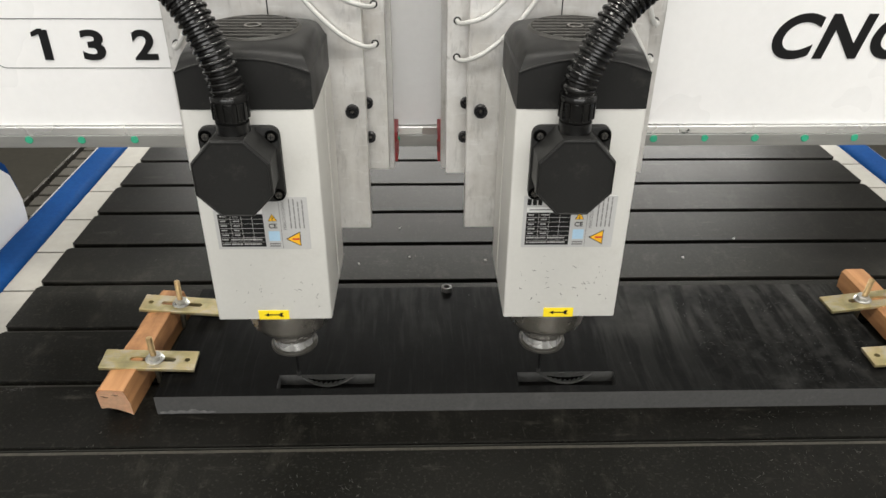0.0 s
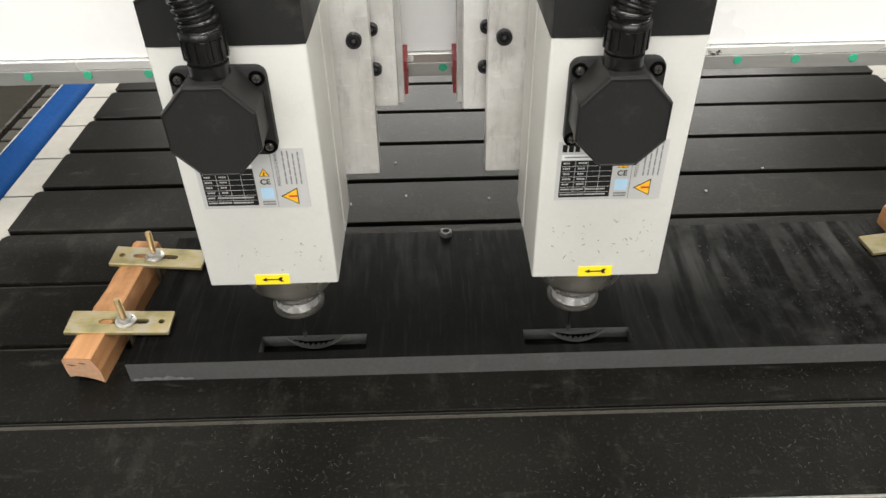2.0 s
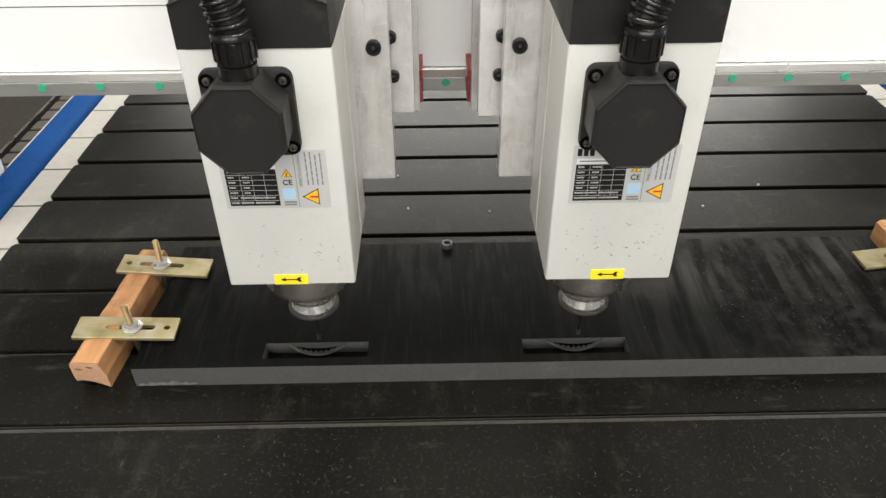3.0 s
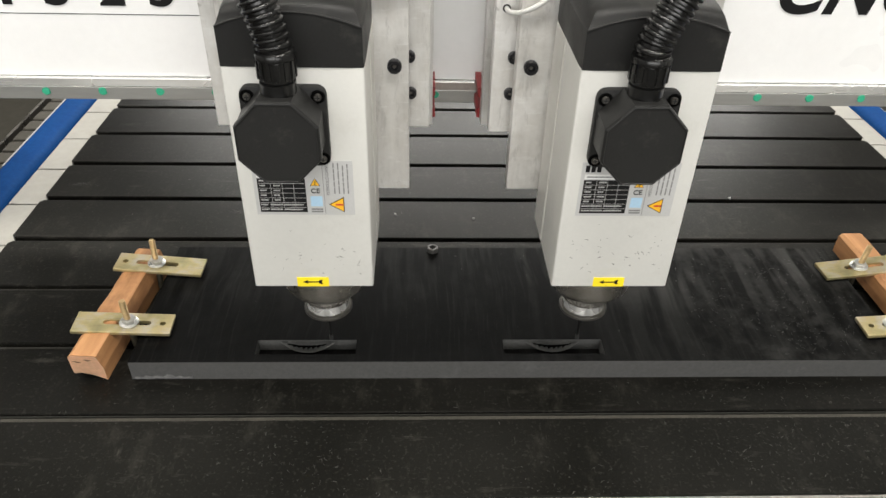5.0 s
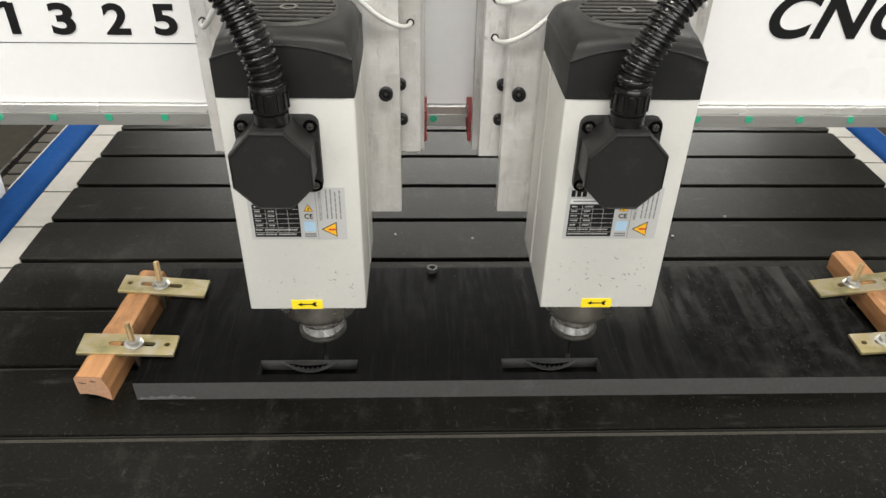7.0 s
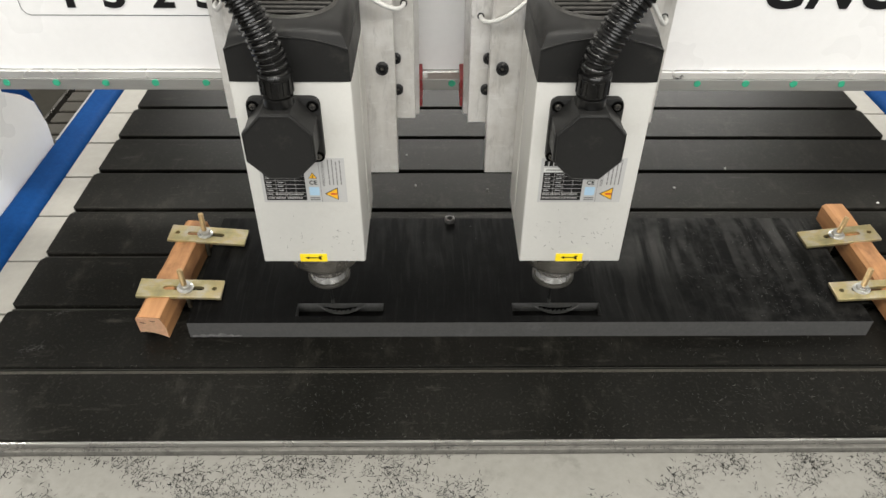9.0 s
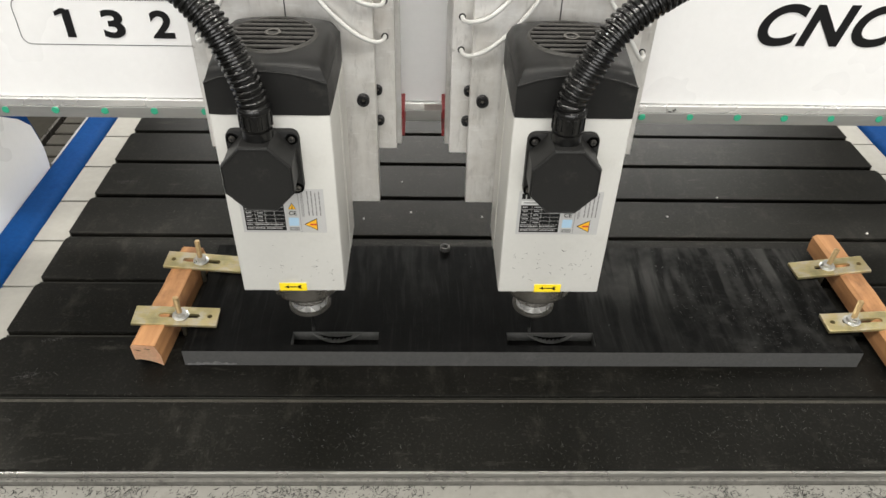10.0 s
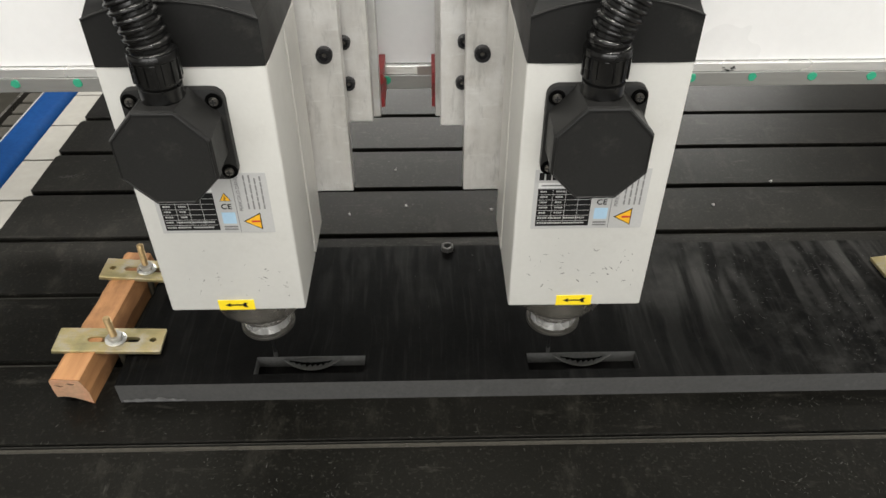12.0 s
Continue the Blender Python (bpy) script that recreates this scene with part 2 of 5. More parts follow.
def slat_material():
    """Grey-black pressed plastic strip: fine speckle, dusty patches, short scratches."""
    m, t, b, tc = nodes_of("slat_plastic")
    co = tc.outputs["Object"]
    info = t.nodes.new("ShaderNodeObjectInfo")
    fine = noise_of(t, co, 420, 5, 0.7)
    broad = noise_of(t, co, 5, 4, 0.6)
    dust = noise_of(t, co, 24, 9, 0.75, (1, 0.45, 1))
    grit = noise_of(t, co, 230, 3, 0.6)
    smear = noise_of(t, co, 60, 6, 0.7, (0.22, 1, 1), (0, 0, 0.25))
    scratch = noise_of(t, co, 160, 3, 0.5, (1, 0.22, 1), (0, 0, 0.6))
    scratch_b = noise_of(t, co, 190, 3, 0.5, (0.25, 1, 1), (0, 0, 0.3))
    c = ramp(t, fine, [(0.3, (0.0026, 0.0026, 0.0022)), (0.72, (0.0070, 0.0068, 0.0059))])
    c = mix(t, ramp(t, broad, [(0.35, (0, 0, 0)), (0.7, (0.6,) * 3)]), c, (0.0110, 0.0106, 0.0094))
    c = mix(t, ramp(t, grit, [(0.57, (0, 0, 0)), (0.70, (0.55,) * 3)]), c, (0.0324, 0.0312, 0.0266))
    c = mix(t, ramp(t, dust, [(0.55, (0, 0, 0)), (0.74, (0.55,) * 3)]), c, (0.0384, 0.0366, 0.0306))
    c = mix(t, ramp(t, smear, [(0.60, (0, 0, 0)), (0.76, (0.45,) * 3)]), c, (0.060, 0.057, 0.049))
    c = mix(t, ramp(t, scratch, [(0.71, (0, 0, 0)), (0.82, (0.4,) * 3)]), c, (0.08, 0.077, 0.068))
    c = mix(t, ramp(t, scratch_b, [(0.71, (0, 0, 0)), (0.82, (0.4,) * 3)]), c, (0.07, 0.067, 0.06))
    shade = t.nodes.new("ShaderNodeMapRange")
    shade.inputs["To Min"].default_value, shade.inputs["To Max"].default_value = 0.88, 1.12
    t.links.new(info.outputs["Random"], shade.inputs[0])
    hue = t.nodes.new("ShaderNodeHueSaturation")
    t.links.new(shade.outputs[0], hue.inputs["Value"])
    t.links.new(c, hue.inputs["Color"])
    t.links.new(hue.outputs[0], b.inputs["Base Color"])
    b.inputs["Specular IOR Level"].default_value = 0.092
    b.inputs["Specular Tint"].default_value = (1.0, 0.96, 0.88, 1)
    t.links.new(ramp(t, broad, [(0.3, (0.29,) * 3), (0.7, (0.40,) * 3)]), b.inputs["Roughness"])
    bump(t, b, fine, 0.18, 0.0004)
    return m


def slab_material():
    """Black sheet with a chalky bloom, wiped away in slanting strokes, and paler where it was sawn."""
    m, t, b, tc = nodes_of("slab_black")
    co = tc.outputs["Object"]
    fine = noise_of(t, co, 300, 5, 0.7)
    bend = t.nodes.new("ShaderNodeTexNoise")
    bend.inputs["Scale"].default_value, bend.inputs["Detail"].default_value = 7.0, 1.5
    t.links.new(co, bend.inputs[0])
    curved = t.nodes.new("ShaderNodeVectorMath")
    curved.operation = "MULTIPLY_ADD"
    t.links.new(bend.outputs[1], curved.inputs[0])
    curved.inputs[1].default_value = (0.022, 0.02, 0)
    t.links.new(co, curved.inputs[2])
    sweep = noise_of(t, curved.outputs[0], 58, 2.0, 0.45, (1, 0.11, 1), (0, 0, -0.42))
    sweep_b = noise_of(t, curved.outputs[0], 38, 2.5, 0.5, (1, 0.17, 1), (0, 0, 0.55))
    hair = noise_of(t, curved.outputs[0], 210, 4, 0.6, (1, 0.05, 1), (0, 0, -0.30))
    patch = noise_of(t, co, 8, 5, 0.65)
    blotch = noise_of(t, co, 34, 6, 0.7)
    speck = noise_of(t, co, 150, 2, 0.5, (1, 0.4, 1), (0, 0, 0.9))
    where = t.nodes.new("ShaderNodeSeparateXYZ")
    t.links.new(co, where.inputs[0])

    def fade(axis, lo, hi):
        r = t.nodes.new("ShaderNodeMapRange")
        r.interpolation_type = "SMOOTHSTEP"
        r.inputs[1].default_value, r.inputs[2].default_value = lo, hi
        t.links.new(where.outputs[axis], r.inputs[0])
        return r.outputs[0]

    c = ramp(t, fine, [(0.3, (0.0018, 0.0018, 0.0018)), (0.75, (0.0042, 0.0042, 0.0041))])
    c = mix(t, ramp(t, hair, [(0.54, (0, 0, 0)), (0.66, (0.42,) * 3)]), c, (0.015, 0.0148, 0.0142))
    wipe = ramp(t, sweep, [(0.47, (0.08,) * 3), (0.60, (0.95,) * 3)])
    wipe_b = ramp(t, sweep_b, [(0.55, (0, 0, 0)), (0.63, (0.75,) * 3)])
    wiped = mix(t, 1.0, wipe, wipe_b, "LIGHTEN")
    bloom = mix(t, 1.0, wiped, ramp(t, patch, [(0.34, (0.12,) * 3), (0.60, (0.95,) * 3)]), "MULTIPLY")
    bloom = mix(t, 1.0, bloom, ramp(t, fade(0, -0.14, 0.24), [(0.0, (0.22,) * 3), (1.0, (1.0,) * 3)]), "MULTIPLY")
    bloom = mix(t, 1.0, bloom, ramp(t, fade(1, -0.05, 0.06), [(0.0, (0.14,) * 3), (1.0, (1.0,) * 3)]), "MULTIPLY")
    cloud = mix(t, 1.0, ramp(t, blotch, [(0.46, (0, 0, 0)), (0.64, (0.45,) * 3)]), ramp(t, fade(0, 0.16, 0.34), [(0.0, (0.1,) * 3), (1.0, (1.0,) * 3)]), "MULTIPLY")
    c = mix(t, bloom, c, (0.049, 0.0485, 0.0461))
    c = mix(t, cloud, c, (0.034, 0.0335, 0.032))
    c = mix(t, ramp(t, speck, [(0.74, (0, 0, 0)), (0.82, (0.4,) * 3)]), c, (0.13, 0.13, 0.125))
    t.links.new(c, b.inputs["Base Color"])
    t.links.new(ramp(t, bloom, [(0.0, (0.34,) * 3), (1.0, (0.62,) * 3)]), b.inputs["Roughness"])
    b.inputs["Specular IOR Level"].default_value = 0.034
    bump(t, b, fine, 0.12, 0.0003)
    return m


def wood_material():
    m, t, b, tc = nodes_of("raw_timber")
    co = tc.outputs["Object"]
    rings = noise_of(t, co, 55, 4, 0.55, (1, 0.07, 1))
    fine = noise_of(t, co, 420, 4, 0.7, (1, 0.08, 1))
    knots = noise_of(t, co, 16, 2, 0.5, (1, 0.5, 1))
    c = ramp(t, rings, [(0.3, (0.30, 0.145, 0.056)), (0.55, (0.45, 0.225, 0.092)), (0.75, (0.58, 0.32, 0.145))])
    c = mix(t, ramp(t, fine, [(0.35, (0, 0, 0)), (0.75, (0.35,) * 3)]), c, (0.30, 0.12, 0.05))
    c = mix(t, ramp(t, knots, [(0.66, (0, 0, 0)), (0.76, (0.7,) * 3)]), c, (0.16, 0.065, 0.03))
    stain = noise_of(t, co, 34, 6, 0.7, (1, 0.6, 1))
    c = mix(t, ramp(t, stain, [(0.5, (0, 0, 0)), (0.70, (0.65,) * 3)]), c, (0.16, 0.072, 0.03))
    t.links.new(c, b.inputs["Base Color"])
    b.inputs["Roughness"].default_value = 0.75
    bump(t, b, rings, 0.35, 0.0012)
    return m


# pale dusty grey that carries the light on the blue tube's outer edge
M["rim_lit"] = surface("rim_lit", (0.34, 0.34, 0.335), 0.55, 0.1, 0.2, 90, 9, 0.2, 0.0006, dirt=(0.10, 0.13, 0.20), dirt_amount=0.6)
M["seat_dull"] = surface("seat_dull", (0.36, 0.325, 0.295), 0.5, 0.3, 0.1, 140, 12, 0.1, 0.0003)
M["edge_dirty"] = surface("edge_dirty", (0.17, 0.165, 0.15), 0.5, 0.3, 0.3, 120, 22, 0.3, 0.0006, dirt=(0.04, 0.038, 0.034), dirt_amount=0.8)
M["wood_dark"] = surface("wood_dark", (0.15, 0.075, 0.04), 0.8, 0, 0.2, 200, 30, 0)
M["aluminium"], M["zinc_yellow"] = aluminium_material(), clamp_material()
M["slat"], M["slab"], M["wood"] = slat_material(), slab_material(), wood_material()
M["sawn_end"] = surface("sawn_end", (0.86, 0.56, 0.36), 0.85, 0, 0.12, 160, 30, 0.2, 0.0004, dirt=(0.5, 0.28, 0.16), dirt_amount=0.3)
M["carved_dust"] = surface("carved_dust", (0.074, 0.074, 0.072), 0.8, 0, 0.2, 300, 30, 0.3, 0.0005)
M["scrape_grey"] = surface("scrape_grey", (0.15, 0.15, 0.15), 0.7, 0, 0.4, 260, 60, 0.2, 0.0005)
M["slab_cut"] = surface("slab_cut", (0.063, 0.063, 0.062), 0.7, 0, 0.16, 260, 12, 0.3, 0.0005, dirt=(0.14, 0.14, 0.14), dirt_amount=0.3)


# ---- mesh helpers ----
def box(bm, x0, x1, y0, y1, z0, z1, soft=0.0):
    made = bmesh.ops.create_cube(bm, size=1.0)["verts"]
    for v in made:
        v.co = Vector((x0 + (v.co.x + 0.5) * (x1 - x0), y0 + (v.co.y + 0.5) * (y1 - y0), z0 + (v.co.z + 0.5) * (z1 - z0)))
    if soft:
        edges = {e for v in made for e in v.link_edges}
        bmesh.ops.bevel(bm, geom=list(edges), offset=soft, segments=2, profile=0.6, affect="EDGES")
    return bm


def cyl(bm, a, b, r0, r1=None, n=24):
    """A round bar or cone from a to b."""
    a, b = Vector(a), Vector(b)
    r1 = r0 if r1 is None else r1
    m = Matrix.Translation((a + b) / 2) @ (b - a).to_track_quat("Z", "Y").to_matrix().to_4x4()
    bmesh.ops.create_cone(bm, cap_ends=True, segments=n, radius1=r0, radius2=r1, depth=(b - a).length, matrix=m)
    return bm


def lathe(bm, cx, cy, rows, n=40):
    """A turned body about an upright axis: rows of (radius, height)."""
    rings = [[bm.verts.new((cx + r * math.cos(2 * math.pi * i / n), cy + r * math.sin(2 * math.pi * i / n), z)) for i in range(n)] for r, z in rows]
    for a, b in zip(rings, rings[1:]):
        for i in range(n):
            bm.faces.new((a[i], a[(i + 1) % n], b[(i + 1) % n], b[i]))
    bm.faces.new(rings[0][::-1])
    bm.faces.new(rings[-1])
    return bm


def prism(bm, outline, y0, y1):
    """An upright plate: outline of (x, z), from y0 to y1."""
    a = [bm.verts.new((x, y0, z)) for x, z in outline]
    b = [bm.verts.new((x, y1, z)) for x, z in outline]
    bm.faces.new(a), bm.faces.new(b[::-1])
    for i in range(len(a)):
        j = (i + 1) % len(a)
        bm.faces.new((a[j], a[i], b[i], b[j]))
    bmesh.ops.recalc_face_normals(bm, faces=bm.faces)
    return bm


def smooth_line(points, per=12):
    """A flowing line through the points."""
    p = [Vector(q) for q in points]
    p = [2 * p[0] - p[1]] + p + [2 * p[-1] - p[-2]]
    out = []
    for i in range(1, len(p) - 2):
        for k in range(per):
            u = k / per
            out.append(0.5 * (2 * p[i] + (p[i + 1] - p[i - 1]) * u + (2 * p[i - 1] - 5 * p[i] + 4 * p[i + 1] - p[i + 2]) * u * u + (3 * p[i] - p[i - 1] - 3 * p[i + 1] + p[i + 2]) * u**3))
    out.append(p[-2])
    return out


def pipe(bm, points, radius, n=14, ribs=0.0, pitch=0.0):
    """A tube along a flowing line; with ribs, a corrugated one."""
    line = smooth_line(points, 40)
    lengths = [0.0]
    for a, b in zip(line, line[1:]):
        lengths.append(lengths[-1] + (b - a).length)
    total = lengths[-1]
    steps = []
    if ribs:
        count = int(total / pitch)
        for k in range(count):
            steps += [((k + u) * pitch, radius - d * ribs) for u, d in ((0.0, 1.0), (0.26, 1.0), (0.36, 0.40), (0.46, 0.06), (0.60, 0.0), (0.74, 0.06), (0.85, 0.40), (0.95, 1.0))]
    else:
        steps = [(total * k / 48, radius) for k in range(49)]
    side, rings = Vector((0, 1, 0)), []
    for s, r in steps:
        k = max(0, min(len(line) - 2, next((i for i, v in enumerate(lengths) if v >= s), len(line) - 1) - 1))
        u = (s - lengths[k]) / max(1e-9, lengths[k + 1] - lengths[k])
        at, way = line[k].lerp(line[k + 1], u), (line[k + 1] - line[k]).normalized()
        side = (side - way * side.dot(way)).normalized()
        up = way.cross(side)
        rings.append([bm.verts.new(at + r * (math.cos(2 * math.pi * i / n) * side + math.sin(2 * math.pi * i / n) * up)) for i in range(n)])
    for a, b in zip(rings, rings[1:]):
        for i in range(n):
            bm.faces.new((a[i], a[(i + 1) % n], b[(i + 1) % n], b[i]))
    bm.faces.new(rings[0][::-1])
    bm.faces.new(rings[-1])
    return bm


def thing(name, place, label, category, group="", kind=""):
    ob = new(name)
    ob.location = place
    ob.empty_display_size = 0.05
    return tagged(ob, label, category, group, kind)


def part(name, bm, material, parent, label="", smooth=False, shift=(0, 0, 0)):
    """Links a bmesh as one mesh under a thing or a part; shift takes it into the parent's space."""
    bmesh.ops.translate(bm, verts=bm.verts, vec=Vector(shift))
    me = bpy.data.meshes.new(name)
    bm.to_mesh(me)
    bm.free()
    for m in material if isinstance(material, (list, tuple)) else [material]:
        me.materials.append(m)
    if smooth:
        for p in me.polygons:
            p.use_smooth = True
        me.set_sharp_from_angle(angle=radians(38))
    ob = new(name, me)
    if parent:
        ob.parent = parent
    return tagged(ob, label) if label else ob


def writing(name, text, size, matrix, material, parent, label="", bold=0.0, shear=0.0, spacing=1.0, depth=0.0004):
    cu = bpy.data.curves.new(name, "FONT")
    cu.body, cu.size, cu.shear, cu.offset, cu.extrude, cu.space_character = text, size, shear, bold, depth, spacing
    cu.materials.append(material)
    ob = new(name, cu)
    ob.parent = parent
    ob.matrix_local = matrix
    return tagged(ob, label) if label else ob


def B():
    return bmesh.new()


# ---- the hall that closes the place ----
def hall():
    x0, x1, y0, y1, z0, z1 = -5.5, 5.5, -5.5, 6.5, -0.86, 3.8
    part("floor", box(B(), x0, x1, y0, y1, z0 - 0.2, z0), M["concrete"], None)
    tagged(bpy.data.objects["floor"], "grey concrete workshop floor", "floor", kind="structure")
    part("ceiling", box(B(), x0, x1, y0, y1, z1, z1 + 0.2), M["hall_paint"], None)
    tagged(bpy.data.objects["ceiling"], "pale painted workshop ceiling", "ceiling", kind="structure")
    for name, a in (("wall_west", (x0 - 0.2, x0, y0, y1, z0, z1)), ("wall_east", (x1, x1 + 0.2, y0, y1, z0, z1))):
        tagged(part(name, box(B(), *a), M["hall_paint"], None), "pale painted workshop wall", "wall", kind="structure")
    for name, ya, yb in (("wall_north", y1, y1 + 0.2), ("wall_south", y0 - 0.2, y0)):
        bm = B()
        for a in ((x0, -3.6, z0, z1), (3.6, x1, z0, z1), (-3.6, 3.6, z0, 0.75), (-3.6, 3.6, 3.05, z1)):
            box(bm, a[0], a[1], ya, yb, a[2], a[3])
        tagged(part(name, bm, M["hall_paint"], None), "pale painted workshop wall with a wide window opening", "wall", kind="structure")


hall()

# ---- the machine's bed ----
PITCH, SLOT0, GAP = 0.1171, 0.3352, 0.0105
X_L, X_R = -0.6380, 0.8665
bed = thing("machine_bed", (0.113, 0.6, -0.86), "long machine bed with dark plastic strips and blue side tubes", "machine bed", kind="structure")
BS = (-0.113, -0.6, 0.86)


def slat_shape(x0, x1, y0, y1):
    """A flat strip with clipped corners and softened upper edges."""
    c = 0.005 + random.uniform(-0.001, 0.001)
    bm = B()
    ring = [(x0 + c, y0), (x1 - c, y0), (x1, y0 + c), (x1, y1 - c), (x1 - c, y1), (x0 + c, y1), (x0, y1 - c), (x0, y0 + c)]
    low = [bm.verts.new((x, y, -0.012)) for x, y in ring]
    mid = [bm.verts.new((x, y, -0.0012)) for x, y in ring]
    cx, cy = (x0 + x1) / 2, (y0 + y1) / 2
    top = [bm.verts.new((x + (0.0011 if x < cx else -0.0011), y + (0.0011 if y < cy else -0.0011), 0.0)) for x, y in ring]
    bm.faces.new(low[::-1]), bm.faces.new(top)
    for a, b in ((low, mid), (mid, top)):
        for i in range(8):
            bm.faces.new((a[i], a[(i + 1) % 8], b[(i + 1) % 8], b[i]))
    return bm


def build_bed():
    slots = [SLOT0 + k * PITCH for k in range(-3, 13)]
    edges = [-0.1262] + slots
    for k, (a, b) in enumerate(zip(edges, edges[1:])):
        lo, hi = (a if k == 0 else a + GAP / 2), b - GAP / 2
        jut = random.uniform(-0.002, 0.002)
        part("slat", slat_shape(X_L + jut, X_R + jut, lo, hi), M["slat"], bed, "" if k else "dusty black plastic strip", shift=BS)
        part("profile", box(B(), X_L - 0.0592, X_R + 0.0592, a + 0.002, b - 0.002, -0.05, -0.0125, 0.0008), M["profile_pale"], bed, "" if k else "pale metal bed profile", shift=BS)
    for k, b in enumerate(slots):
        bm = B()
        top = -0.0016 if k == 0 else -0.0068
        box(bm, X_L + 0.001, X_R - 0.001, b + 0.0022, b + GAP / 2 - (0.0022 if k == 0 else 0.0003), -0.012, top)
        part("slot_lip", bm, M["slot_metal"], bed, shift=BS)
        bm = box(B(), X_L + 0.001, X_R - 0.001, b - GAP / 2 + 0.0003, b + 0.0006, -0.012, top - 0.0012)
        part("slot_lip", bm, M["slot_dirty"], bed, shift=BS)
    bm = B()
    box(bm, X_L - 0.06, X_R + 0.06, -0.1308, -0.1268, -0.03, -0.0010, 0.0012)
    part("edge_strip", bm, M["edge_metal"], bed, "bright aluminium edge strip", shift=BS)
    part("edge_groove", box(B(), X_L - 0.06, X_R + 0.06, -0.1368, -0.1310, -0.03, -0.0078, 0.0012), M["edge_dirty"], bed, "dirty grey lower edge of the strip", shift=BS)
    part("front_ledge", box(B(), X_L - 0.12, X_R + 0.12, -0.62, -0.1370, -0.03, -0.0155, 0.002), M["ledge_paint"], bed, "off-white painted ledge strewn with chips", shift=BS)
    for x0, x1 in ((X_L - 0.1190, X_L - 0.0600), (X_R + 0.0600, X_R + 0.1190)):
        bm = box(B(), x0, x1, -0.12, 1.75, -0.078, -0.0005)
        bmesh.ops.bevel(bm, geom=bm.edges[:], offset=0.014, segments=4, profile=0.5, affect="EDGES")
        part("side_tube", bm, M["blue_paint"], bed, "blue painted steel tube", smooth=True, shift=BS)
        # added strip: the tube's lit outer edge, painted pale
        a, b = (x0 - 0.0060, x0 - 0.0004) if x0 < 0 else (x1 + 0.0004, x1 + 0.0060)
        part("lit_edge_strip", box(B(), a, b, 0.575, 1.75, -0.034, -0.010, 0.0012), M["rim_lit"], bed, "dusty pale strip added as the lit edge of the blue tube", shift=BS)
    part("base_frame", box(B(), X_L - 0.05, X_R + 0.05, -0.6, 1.7, -0.86, -0.0505), M["floor_dark"], bed, "dark machine base", shift=BS)


build_bed()

# ---- the gantry beam across the bed ----
gantry = thing("gantry", (0.113, 0.35, -0.86), "white machine gantry beam with grey guide rail and lettering", "gantry", kind="structure")
GS = (-0.113, -0.35, 0.86)
RAIL_Y, PANEL_Y = 0.284, 0.2905


